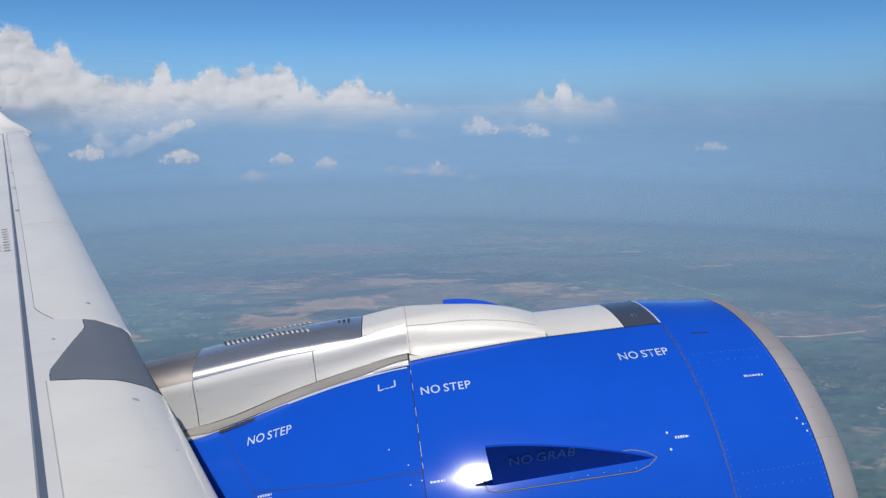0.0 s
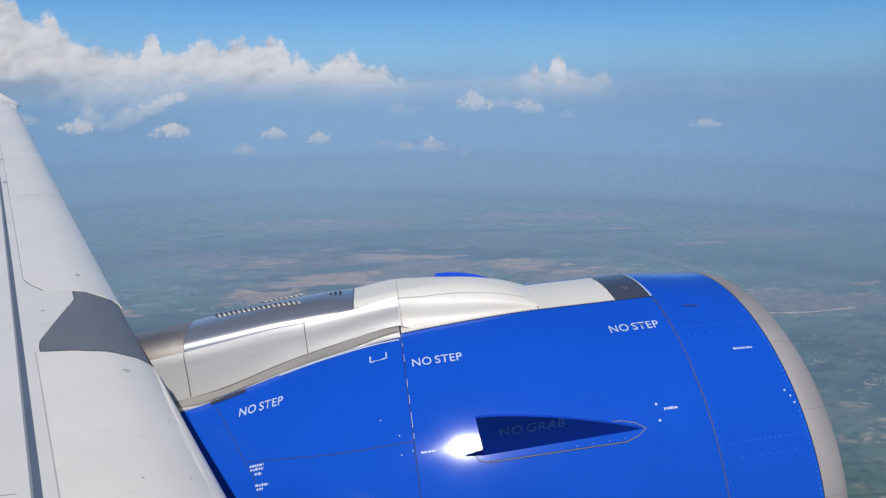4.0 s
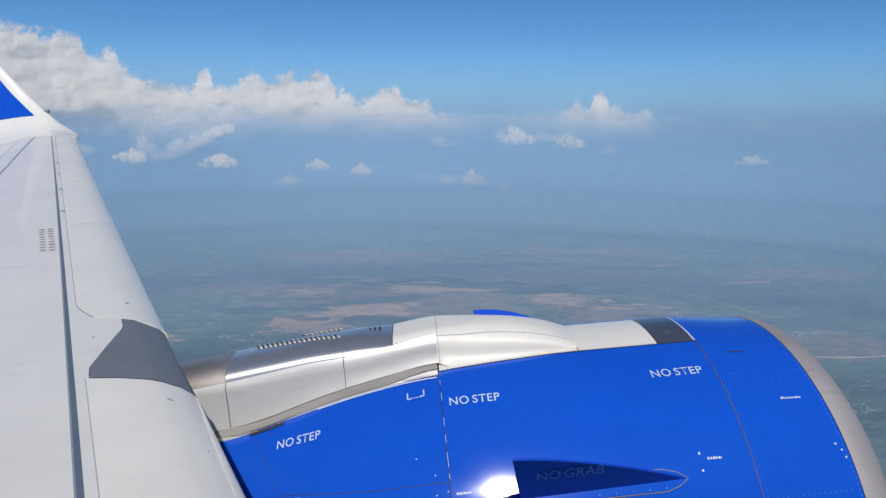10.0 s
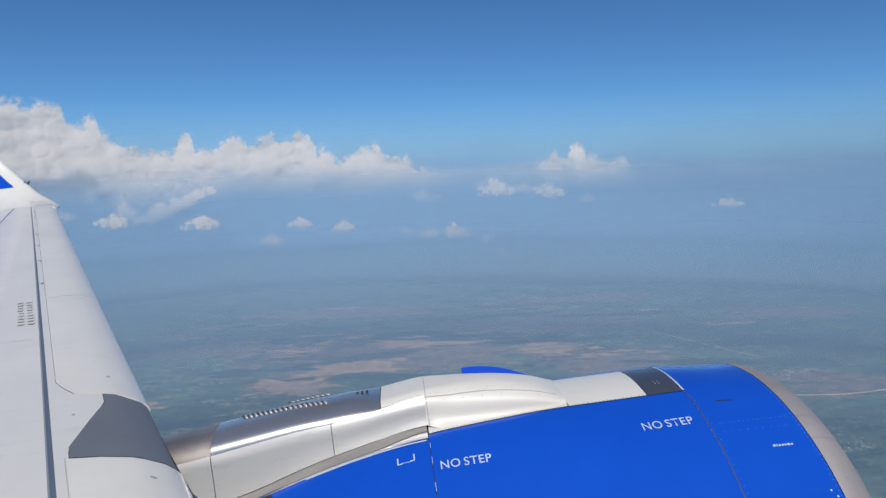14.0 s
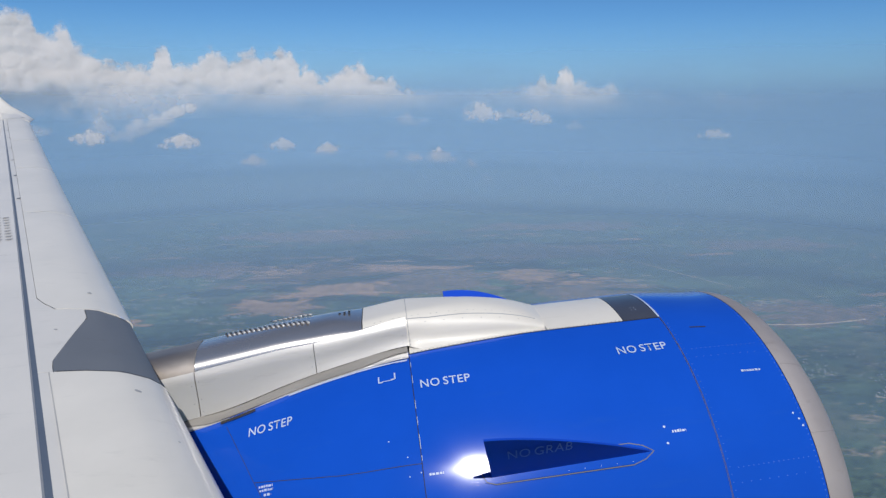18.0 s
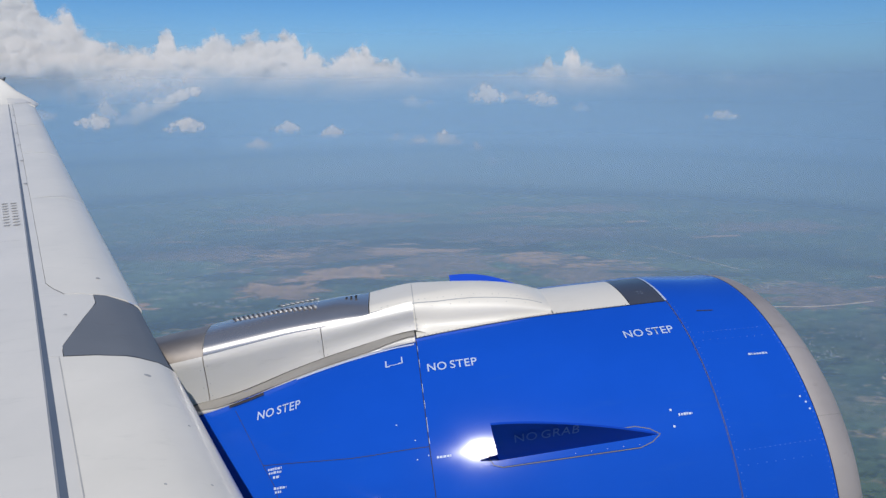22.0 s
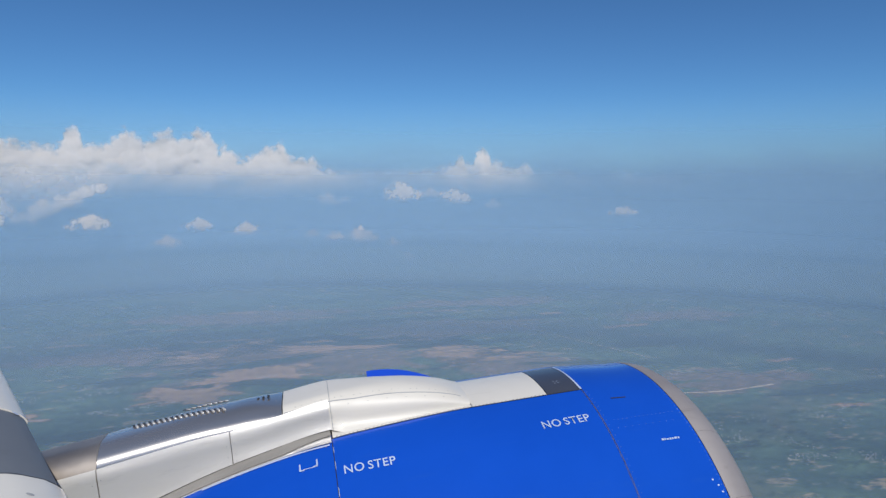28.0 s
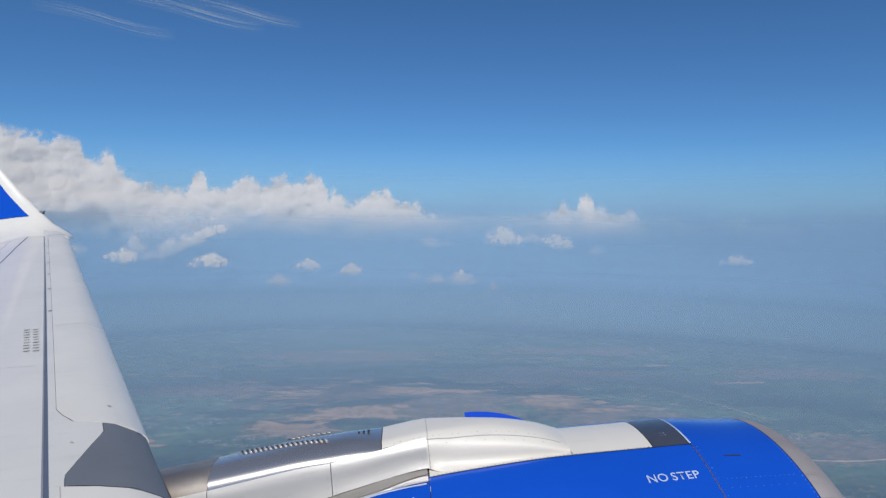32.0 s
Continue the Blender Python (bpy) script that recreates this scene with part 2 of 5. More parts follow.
def lip_rings():
    prof = []
    for i in range(13):
        a = math.pi / 2 * i / 12
        prof.append((2.070 + 0.226 * math.sin(a), 0.985 + 0.2236 * math.cos(a)))
    for i in range(1, 9):
        a = math.pi / 2 * i / 8
        prof.append((2.296 - 0.33 * (1 - math.cos(a)), 0.985 - 0.075 * math.sin(a)))
    prof += [(1.6, 0.905), (1.25, 0.93)]
    rings = []
    for x, r in prof:
        ring = []
        for k in range(144):
            a = 2 * math.pi * k / 144
            q = r - droop(2.07, a)
            ring.append((x, AXIS_Y + TOE * x + q * math.sin(a), AXIS_Z + q * math.cos(a)))
        rings.append(ring)
    return rings


part("inlet_lip", loft(lip_rings(), caps=False), LIP, engine, "weathered bare metal inlet lip")
for deg in (-33, -52.5, -74, 12, 60, 150, 230):
    bm = bmesh.new()
    prev = None
    for i in range(0, 12):
        a = math.pi / 2 * i / 12
        x, r = 2.070 + 0.226 * math.sin(a), 0.9865 + 0.2236 * math.cos(a) - droop(2.07, radians(deg))
        cur = [bm.verts.new((x, AXIS_Y + TOE * x + r * math.sin(radians(deg + e)), AXIS_Z + r * math.cos(radians(deg + e)))) for e in (-0.03, 0.03)]
        if prev:
            bm.faces.new((prev[0], prev[1], cur[1], cur[0]))
        prev = cur
    part("lip_joint", bm, SEAL, engine)
bm = loft([[(x, AXIS_Y + r * math.sin(2 * math.pi * k / 48), AXIS_Z + r * math.cos(2 * math.pi * k / 48)) for k in range(48)]
           for x, r in ((1.24, 0.93), (1.25, 0.32), (1.45, 0.24), (1.62, 0.12), (1.68, 0.02))])
part("fan_spinner", bm, PANEL, engine)
bm = loft([[(x, AXIS_Y + r * math.sin(2 * math.pi * k / 64), AXIS_Z + r * math.cos(2 * math.pi * k / 64)) for k in range(64)]
           for x, r in ((-1.62, 0.86), (-2.3, 0.62), (-3.0, 0.50), (-3.3, 0.44))])
part("exhaust_nozzle", bm, STEEL, engine)

# crown strip over the fan cowl: white, then a dark panel
sharp(part("crown_fairing", cowl_between(0.006, 1.325, lambda x: 0.2 - crown(x), lambda x: crown(x) - 0.2, 24, 14, 0.002), CREAM, engine, "cream painted crown fairing"))
sharp(part("crown_panel", cowl_between(1.330, 1.545, lambda x: 0.2 - crown(x), lambda x: crown(x) - 0.2, 6, 14, 0.002), PANEL, engine, "dark grey crown panel"))

# ---- pylon ----
TOP_X = (-2.3, -1.80, -1.36, -1.10, -0.75, -0.50, -0.27, 0.0, 0.30, 0.50, 0.68, 0.80, 0.90)
TOP_Z = (-1.50, -1.45, -1.405, -1.375, -1.335, -1.325, -1.305, -1.272, -1.282, -1.308, -1.354, -1.402, -1.47)
SEAM_X = (-2.3, -1.75, -1.33, -1.13, -0.95, -0.78, -0.57, -0.36, -0.115, 0.0, 0.4, 0.8, 1.0)
SEAM_Z = (-1.86, -1.80, -1.740, -1.713, -1.665, -1.611, -1.558, -1.515, -1.467, -1.455, -1.46, -1.47, -1.475)


def top_z(x):
    return sum(float(np.interp(x + 0.04 * k, TOP_X, TOP_Z)) for k in range(-2, 3)) / 5


def seam_z(x):
    return sum(float(np.interp(x + 0.04 * k, SEAM_X, SEAM_Z)) for k in range(-2, 3)) / 5


def pylon_ring(x, half, round_r, raise_=0.0, low=None):
    """Cross section: upright sides and a flat top with rounded shoulders."""
    t, s = top_z(x) + raise_, (seam_z(x) if low is None else low)
    rr = min(round_r, max(0.01, (t - s) * 0.8))
    pts = [(x, AXIS_Y - half - 0.02, s)]
    for i in range(8):
        a = math.pi / 2 * i / 7
        pts.append((x, AXIS_Y - half + rr - rr * math.cos(a), t - rr + rr * math.sin(a)))
    for i in range(8):
        a = math.pi / 2 * (7 - i) / 7
        pts.append((x, AXIS_Y + half - rr + rr * math.cos(a), t - rr + rr * math.sin(a)))
    pts.append((x, AXIS_Y + half + 0.02, s))
    return pts


def shoulder(x):
    """The forward fairing's shoulder, rounder towards its nose."""
    return 0.10 + 0.085 * min(1.0, max(0.0, (x - 0.0) / 0.35))


def nose_ring(x):
    """Cross section of the forward fairing: wide elliptic shoulders over sides that flare out to the crown strip."""
    f = min(1.0, max(0.0, x / 0.10))
    t, rr = top_z(x), shoulder(x)
    base = AXIS_Z + math.sqrt(radius(x) ** 2 - 0.24 ** 2)
    s = seam_z(x) * (1 - f) + (base - 0.004) * f
    up = min(rr, max(0.012, (t - s) * (0.8 - 0.12 * f)))
    half = 0.215
    flare = 0.02 * (1 - f) + f * max(0.008, radius(x) * math.sin(radians(crown(x))) - 0.229)
    deep = t - up - s
    near = [(half + flare * (1 - k) ** 2, s + deep * k - 0.006 * f * (1 - k)) for k in (0.0, 0.25, 0.5, 0.75)]
    for i in range(9):
        a = math.pi / 2 * i / 8
        near.append((half - rr + rr * math.cos(a), t - up + up * math.sin(a)))
    return [(x, AXIS_Y - w, z) for w, z in near] + [(x, AXIS_Y + w, z) for w, z in reversed(near)]


pylon = thing("engine_pylon", "cream and bare steel pylon fairing between nacelle and wing", "engine pylon")
sharp(part("forward_fairing", loft([nose_ring(x) for x in span(-0.255, 0.845, 44)]), CREAM, pylon, "cream painted forward fairing"), 50)
sharp(part("aft_fairing", loft([pylon_ring(x, 0.213, 0.165 if x < -0.45 else 0.165 - 0.06 * (x + 0.45) / 0.19, 0.034 - 0.034 * max(0.0, (x + 0.45) / 0.19)) for x in span(-1.268, -0.261, 20)]), STEEL, pylon, "brushed bare steel aft fairing"), 50)
sharp(part("aft_fairing", loft([pylon_ring(x, 0.213, 0.165, 0.033) for x in span(-2.2, -1.270, 12)]), BURNT, pylon, "heat-stained brownish steel end of the fairing"), 50)


def side_panel(x0, x1, turn0, turn1, mat, label):
    """A flank panel that follows the pylon's side and bends over its shoulder by turn degrees."""
    rows_o, rows_i = [], []
    for n, x in enumerate(span(x0, x1, 14)):
        aft = x < -0.26
        f = max(0.0, (x + 0.45) / 0.19)
        rr = (0.165 if x < -0.45 else 0.165 - 0.06 * f) if aft else 0.10
        t = top_z(x) + (0.034 - 0.034 * f if aft else 0.0)
        half = 0.2165
        s = seam_z(x) + 0.004
        turn = radians(turn0 + (turn1 - turn0) * n / 13)
        row = [(x, AXIS_Y - half - 0.006 - 0.022 * (k / 4) ** 1.6, t - rr + (s - t + rr) * k / 4) for k in (4, 3, 2, 1)]
        for a in span(0, turn, 6):
            row.append((x, AXIS_Y - half + rr - (rr + 0.006) * math.cos(a), t - rr + (rr + 0.006) * math.sin(a)))
        rows_o.append(row)
        rows_i.append([(x, p[1] + 0.012, p[2] - 0.004) for p in row])
    return sharp(part("side_panel", slab(rows_o, rows_i), mat, pylon, label), 50)


side_panel(-1.70, -1.272, 24, 24, SIDE, "satin metal side panel")
side_panel(-1.266, -0.560, 24, 28, SIDE, "satin metal side panel")
side_panel(-0.554, 0.004, 28, 52, SIDE, "satin side panel rising over the shoulder")

# sealant trough along the foot of the pylon, and the pale cowl edge below it
for drop, depth, mat, label in ((0.004, 0.020, TROUGH, "grey sealant strip along the pylon foot"), (-0.020, 0.014, SIDE, "paler edge strip of the pylon foot")):
    rows_o, rows_i = [], []
    for x in span(-1.55, -0.004, 34):
        z = seam_z(x) + drop
        row = []
        for k in range(4):
            zz = z - depth * k / 3
            r = radius(x) + 0.012
            y = math.sqrt(max(0.03, r * r - (zz - AXIS_Z) ** 2))
            row.append((x, AXIS_Y + TOE * x - max(0.236, min(y, 0.34)) - 0.002 * math.sin(math.pi * k / 3), zz))
        rows_o.append(row)
        rows_i.append([(x, AXIS_Y - 0.20, p[2] - 0.01) for p in row])
    sharp(part("sealant_strip", slab(rows_o, rows_i), mat, pylon, label))

# ---- strakes on the nacelle flanks ----
def fin_frame(side, deg, cant, g, height, bow=1.36, rake=0.064):
    """Root, tip and skin tangent of a strake, g from its tall aft end (0) to its point (1)."""
    f = 1 - g
    n = radians(deg + 0.9 * f)
    up = n - radians(cant)
    out = Vector((0, side * math.sin(up), math.cos(up)))
    tan = Vector((0, side * math.cos(n), -math.sin(n)))
    root = skin(0.345 + 0.853 * g, side * (deg + 0.4 * f), -0.01)
    tip = root + out * (height * (1 - g ** bow) + 0.003) - Vector((rake * f, 0, 0))
    return root, tip, tan


def strake(side, deg, cant, height, plate, bow=1.36, rake=0.064):
    """A canted fin on an outlined base plate, tapering to a point forward."""
    rings = []
    for g in span(0, 1, 24):
        root, tip, tan = fin_frame(side, deg, cant, g, height, bow, rake)
        w = 0.016 - 0.008 * g
        top = (tip - root).normalized()
        rings.append([root - tan * w, tip - tan * 0.005, tip + top * 0.003, tip + tan * 0.005, root + tan * w])
    fin = sharp(part("strake", loft(rings), BLUE_DARK, engine, "blue triangular strake fin"), 30)
    out_rows, in_rows = [], []
    for x in span(0.30, 1.197, 26):
        a = max(0.0, (x - 1.085) / 0.112)
        b = max(0.0, (0.325 - x) / 0.035)
        wide = plate * math.sqrt(max(0.02, 1 - max(a, b) ** 2.5))
        out_rows.append([skin(x, side * (deg + wide * k), 0.006) for k in (-1, -0.5, 0, 0.5, 1)])
        in_rows.append([skin(x, side * (deg + wide * 1.05 * k), -0.004) for k in (-1, -0.5, 0, 0.5, 1)])
    sharp(part("strake_base_plate", slab(out_rows, in_rows), BLUE, engine, "blue base plate of the strake"), 30)
    return fin


strake(-1, 51.5, 11.3, 0.548, 2.4)
strake(1, 52.0, 1.0, 0.475, 2.7, 2.1, 0.0)

# ---- wing ----
LE_Y = 3.945


def le(y):
    u = y - LE_Y
    return -1.5856 - 0.5299 * u, -1.3912 + 0.136 * u + 0.0029 * u * u


def chord(y):
    return float(np.interp(y, (-0.6, 3.9, 13.6, 15.6), (6.4, 4.2, 1.75, 1.25)))


def size(y):
    return float(np.interp(y, (1, 4, 14.4), (1.1, 1.0, 0.55)))


UP_B = (0, 0.008, 0.03, 0.08, 0.21, 0.40, 0.70, 1.5)
UP_Z = (0, 0.026, 0.05, 0.09, 0.15, 0.185, 0.215, 0.25)
LO_B = (0, 0.008, 0.03, 0.10, 0.35, 0.8, 1.5)
LO_Z = (0, -0.022, -0.04, -0.07, -0.11, -0.15, -0.17)


def upper(y, b, lift=0.0):
    """A point of the wing's upper skin, b metres behind the leading edge."""
    s, c = size(y), chord(y)
    if b <= 1.5 * s:
        z = s * float(np.interp(b / s, UP_B, UP_Z))
    else:
        f = (b - 1.5 * s) / max(0.05, c - 1.5 * s)
        z = s * (0.25 - 0.20 * f - 0.14 * f * f)
    x, zl = le(y)
    return Vector((x - b, y, zl + z + lift))


def lower(y, b):
    s, c = size(y), chord(y)
    if b <= 1.5 * s:
        z = s * float(np.interp(b / s, LO_B, LO_Z))
    else:
        f = (b - 1.5 * s) / max(0.05, c - 1.5 * s)
        z = s * (-0.17 + 0.06 * f)
    x, zl = le(y)
    return Vector((x - b, y, zl + z))


def b_slat(y):
    return 0.595 - 0.0190 * (y - 3.24)


def b_gap(y):
    return b_box(y) - 0.040 + 0.0018 * (y - 3.19)


def b_box(y):
    return 0.692 - 0.0199 * (y - 3.19)


wing = thing("airplane_wing", "white swept airliner wing with grey apron above the pylon", "airplane wing")


def nose(y0, y1, ny, back0, back1, mat, name, label, inset=0.0):
    """A piece of the wing's nose wrapped round the leading edge; back0 and back1: how far aft its upper edge reaches at each end."""
    out, ins = [], []
    for i, y in enumerate(span(y0, y1, ny)):
        s = size(y)
        bb = back0 + (back1 - back0) * i / (ny - 1) - 0.105 * max(0.0, 1 - (y - y0) / inset if inset else 0.0)
        low_b = [0.42, 0.30, 0.2, 0.10, 0.06, 0.03, 0.015, 0.005]
        up_b = [0.0, 0.006, 0.014, 0.03, 0.055, 0.09, 0.14, 0.21, 0.30, 0.41, 0.54, 0.68, 0.84, 1.0]
        lows = [lower(y, b * s) for b in low_b]
        ups = [upper(y, bb * f) for f in up_b]
        row = lows + ups
        out.append(row)
        mid = upper(y, 0.35 * s) * 0.5 + lower(y, 0.35 * s) * 0.5
        ins.append([p + (mid - p) * 0.12 for p in row])
    return sharp(part(name, slab(out, ins), mat, wing, label), 40)


nose(-0.4, 3.484, 14, b_slat(-0.4), b_slat(3.484), SLAT, "slat", "white inboard slat")
joints = (4.39, 7.02, 9.30, 11.40, 13.55)
for a, b in zip(joints[:-1], joints[1:]):
    nose(a + 0.006, b - 0.006, 26, b_slat(a), b_slat(b), SLAT, "slat", "white outboard slat", 0.17 if a == 4.39 else 0.0)
nose(13.56, 14.3, 6, b_box(13.5), b_box(14.3), WHITE, "tip_nose", "")

# grey apron over the pylon, its aft edge stepped


def apron_back(y):
    return float(np.interp(y, (3.49, 3.61, 4.24, 4.38), (0.565, 0.56, 0.29, 0.285)))


out, ins = [], []
for y in (3.492, 3.53, 3.57, 3.61, 3.66, 3.72, 3.80, 3.88, 3.97, 4.06, 4.15, 4.24, 4.29, 4.34, 4.388):
    s, bb = size(y), apron_back(y)
    fl = [0.30, 0.2, 0.10, 0.06, 0.03, 0.015, 0.005]
    fu = [0.0, 0.012, 0.03, 0.06, 0.11, 0.18, 0.28, 0.4, 0.55, 0.7, 0.85, 1.0]
    # the apron sits a little behind the slats' noses
    row = [lower(y, b + 0.02) for b in fl] + [upper(y, 0.02 + (bb - 0.02) * b, -0.012 * (1 - b)) for b in fu]
    out.append(row)
    mid = upper(y, 0.3) * 0.5 + lower(y, 0.3) * 0.5
    ins.append([p + (mid - p) * 0.12 for p in row])
sharp(part("apron", slab(out, ins), GREY, wing, "dull grey apron panel above the pylon"), 40)


def strip(y0, y1, ny, near, far, mat, name, label, lift=0.0, thick=0.03, nb=5):
    out, ins = [], []
    for y in span(y0, y1, ny):
        bs = span(near(y), far(y), nb)
        out.append([upper(y, b, lift) for b in bs])
        ins.append([upper(y, b, lift - thick) for b in bs])
    return sharp(part(name, slab(out, ins), mat, wing, label))


strip(-0.4, 3.486, 16, lambda y: b_slat(y) + 0.001, b_gap, WHITE, "fixed_nose_panel", "white panel behind the slats", -0.003)
strip(3.490, 4.392, 14, lambda y: apron_back(y) + 0.004, b_gap, WHITE, "fixed_nose_panel", "white panel behind the grey apron", -0.002)
strip(4.396, 4.396 + 2 * 0.10472, 3, lambda y: b_slat(y) + 0.0028 - 0.105 * max(0.0, 1 - (y - 4.396) / 0.17), b_gap, WHITE, "fixed_nose_panel", "white panel beside the apron", -0.003)
strip(4.6064, 13.55, 60, lambda y: b_slat(y) + 0.0028, b_gap, WHITE, "fixed_nose_panel", "white panel behind the slats", -0.003)
strip(-0.4, 13.5, 40, lambda y: b_gap(y) - 0.004, lambda y: b_box(y) + 0.004, GAP, "gap_seal", "dark blue-grey gap seal", -0.010, nb=3)

# wing box: closed sections from the gap to the trailing edge
rings = []
for y in [-0.5, 0, 1, 2, 3, 4, 4.5, 5.5, 6.5, 7.5, 8.5, 9.5, 10.5, 11.5, 12.5, 13.0, 13.52]:
    c = chord(y)
    bu = [b_box(y) + (c - b_box(y)) * f for f in (0, 0.03, 0.08, 0.16, 0.3, 0.45, 0.6, 0.75, 0.88, 1.0)]
    bl = [c - (c - 0.43 * size(y)) * f for f in (0.06, 0.2, 0.4, 0.6, 0.8, 0.92, 1.0)]
    rings.append([upper(y, b) for b in bu] + [lower(y, b) for b in bl])
box = sharp(part("wing_box", loft(rings), WHITE, wing, "white wing box skin"), 40)

# wing tip and blended winglet: sections that turn upright
TIP = ((13.53, 0.0, 0.0, 1.0), (13.9, 0.02, 0.05, 0.99), (14.3, 0.24, 0.16, 0.96), (14.62, 0.58, 0.36, 0.90), (14.85, 0.90, 0.66, 0.84), (15.0, 1.25, 1.05, 0.76), (15.12, 1.66, 1.60, 0.64), (15.25, 2.06, 2.2, 0.52), (15.36, 2.34, 2.6, 0.42))
rings = []
x13, z13 = le(13.53)
for n, (y, back, rise, k) in enumerate(TIP):
    c = 1.77 * k
    slope = radians((9, 14, 26, 42, 60, 70, 76, 78, 78)[n])
    nrm = Vector((0, -math.sin(slope), math.cos(slope)))
    base = Vector((x13 - back - 0.35 * (y - 13.53) * 0.6, y, z13 + rise + 0.02))
    ring = []
    for f, t in ((0, 0.0), (0.01, 0.022), (0.03, 0.04), (0.08, 0.058), (0.2, 0.08), (0.4, 0.082), (0.7, 0.05), (1.0, 0.006)):
        ring.append(base + Vector((-c * f, 0, 0)) + nrm * t * 1.2 * (0.5 + 0.5 * k))
    for f, t in ((0.7, -0.03), (0.4, -0.06), (0.2, -0.07), (0.08, -0.055), (0.03, -0.035), (0.01, -0.02)):
        ring.append(base + Vector((-c * f, 0, 0)) + nrm * t * 1.0 * (0.5 + 0.5 * k))
    rings.append(ring)
winglet = sharp(part("winglet", loft(rings), SLAT, wing, "upturned winglet with white leading edge"), 40)
WINGLET_RINGS = rings

# ---- ground far below: built at about one tenth, since the view ends five kilometres off ----
GROUND_Z = -300.0


def ground_material(name, near):
    """Fields, woods and scraps of bare earth, at three sizes; far off only the large ones."""
    m, nodes, links, bsdf = material(name)
    fine = 3.5 if near else 0.5

    def blend(fac, low, high, gain=1.0):
        mix = nodes.new("ShaderNodeMix")
        mix.data_type = "RGBA"
        mul = nodes.new("ShaderNodeMath")
        mul.operation = "MULTIPLY"
        links.new(fac, mul.inputs[0])
        mul.inputs[1].default_value = gain
        links.new(mul.outputs[0], mix.inputs[0])
        links.new(low, mix.inputs[6])
        if isinstance(high, tuple):
            mix.inputs[7].default_value = (*high, 1)
        else:
            links.new(high, mix.inputs[7])
        return mix.outputs[2]

    def mask(scale, a, b, stretch=None, rough=0.65):
        n = noise_tex(nodes, links, scale, fine, rough, stretch)
        r = ramp(nodes, ((a, (0, 0, 0)), (b, (1, 1, 1))))
        links.new(n.outputs["Fac"], r.inputs[0])
        return r.outputs[0]

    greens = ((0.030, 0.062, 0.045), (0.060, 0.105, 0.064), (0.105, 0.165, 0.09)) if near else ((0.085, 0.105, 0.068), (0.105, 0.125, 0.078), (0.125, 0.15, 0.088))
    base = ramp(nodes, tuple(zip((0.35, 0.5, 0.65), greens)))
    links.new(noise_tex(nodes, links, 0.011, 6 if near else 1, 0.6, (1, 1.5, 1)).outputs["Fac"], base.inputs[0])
    col = blend(mask(0.006, 0.50, 0.66), base.outputs[0], (0.10, 0.105, 0.062), 0.8)
    if near:
        col = blend(mask(0.021, 0.585, 0.66, (1, 2.0, 1), 0.7), col, (0.34, 0.25, 0.16), 0.85)
        col = blend(mask(0.045, 0.62, 0.70, (1, 2.0, 1), 0.7), col, (0.42, 0.35, 0.26), 0.8)
        col = blend(mask(0.05, 0.50, 0.60, (1, 1.4, 1), 0.75), col, (0.012, 0.030, 0.022), 0.75)
        vor = nodes.new("ShaderNodeTexVoronoi")
        vor.feature = "DISTANCE_TO_EDGE"
        vor.inputs["Scale"].default_value = 0.03
        tc = nodes.new("ShaderNodeTexCoord")
        bend = noise_tex(nodes, links, 0.02, 3, 0.6)
        shift = nodes.new("ShaderNodeVectorMath")
        shift.operation = "MULTIPLY_ADD"
        links.new(bend.outputs["Color"], shift.inputs[0])
        shift.inputs[1].default_value = (45, 45, 0)
        links.new(tc.outputs["Object"], shift.inputs[2])
        links.new(shift.outputs[0], vor.inputs["Vector"])
        hedge = ramp(nodes, ((0.01, (1, 1, 1)), (0.12, (0, 0, 0))))
        links.new(vor.outputs["Distance"], hedge.inputs[0])
        col = blend(hedge.outputs[0], col, (0.020, 0.044, 0.032), 0.18)
    links.new(col, bsdf.inputs["Base Color"])
    bsdf.inputs["Roughness"].default_value = 0.95
    bsdf.inputs["Specular IOR Level"].default_value = 0.1
    return m


def soil_material(name, a, b, c, worn=0.0):
    m, nodes, links, bsdf = material(name)
    n = noise_tex(nodes, links, 0.04, 4, 0.65, (1, 1.4, 1))
    r = ramp(nodes, ((0.36, c), (0.48, a), (0.66, b)))
    links.new(n.outputs["Fac"], r.inputs[0])
    links.new(r.outputs[0], bsdf.inputs["Base Color"])
    bsdf.inputs["Roughness"].default_value = 0.95
    bsdf.inputs["Specular IOR Level"].default_value = 0.1
    if worn:
        att = nodes.new("ShaderNodeAttribute")
        att.attribute_name = "thickness"
        edge = noise_tex(nodes, links, 0.024, 4, 0.62, (1, 1.3, 1))
        add = nodes.new("ShaderNodeMath")
        add.operation = "MULTIPLY_ADD"
        links.new(edge.outputs["Fac"], add.inputs[0])
        add.inputs[1].default_value = 3.0
        links.new(att.outputs["Fac"], add.inputs[2])
        fade = nodes.new("ShaderNodeMapRange")
        fade.interpolation_type = "SMOOTHSTEP"
        fade.inputs["From Min"].default_value, fade.inputs["From Max"].default_value = 1.85, 2.45
        fade.inputs["To Max"].default_value = worn
        links.new(add.outputs[0], fade.inputs["Value"])
        links.new(fade.outputs[0], bsdf.inputs["Alpha"])
    return m


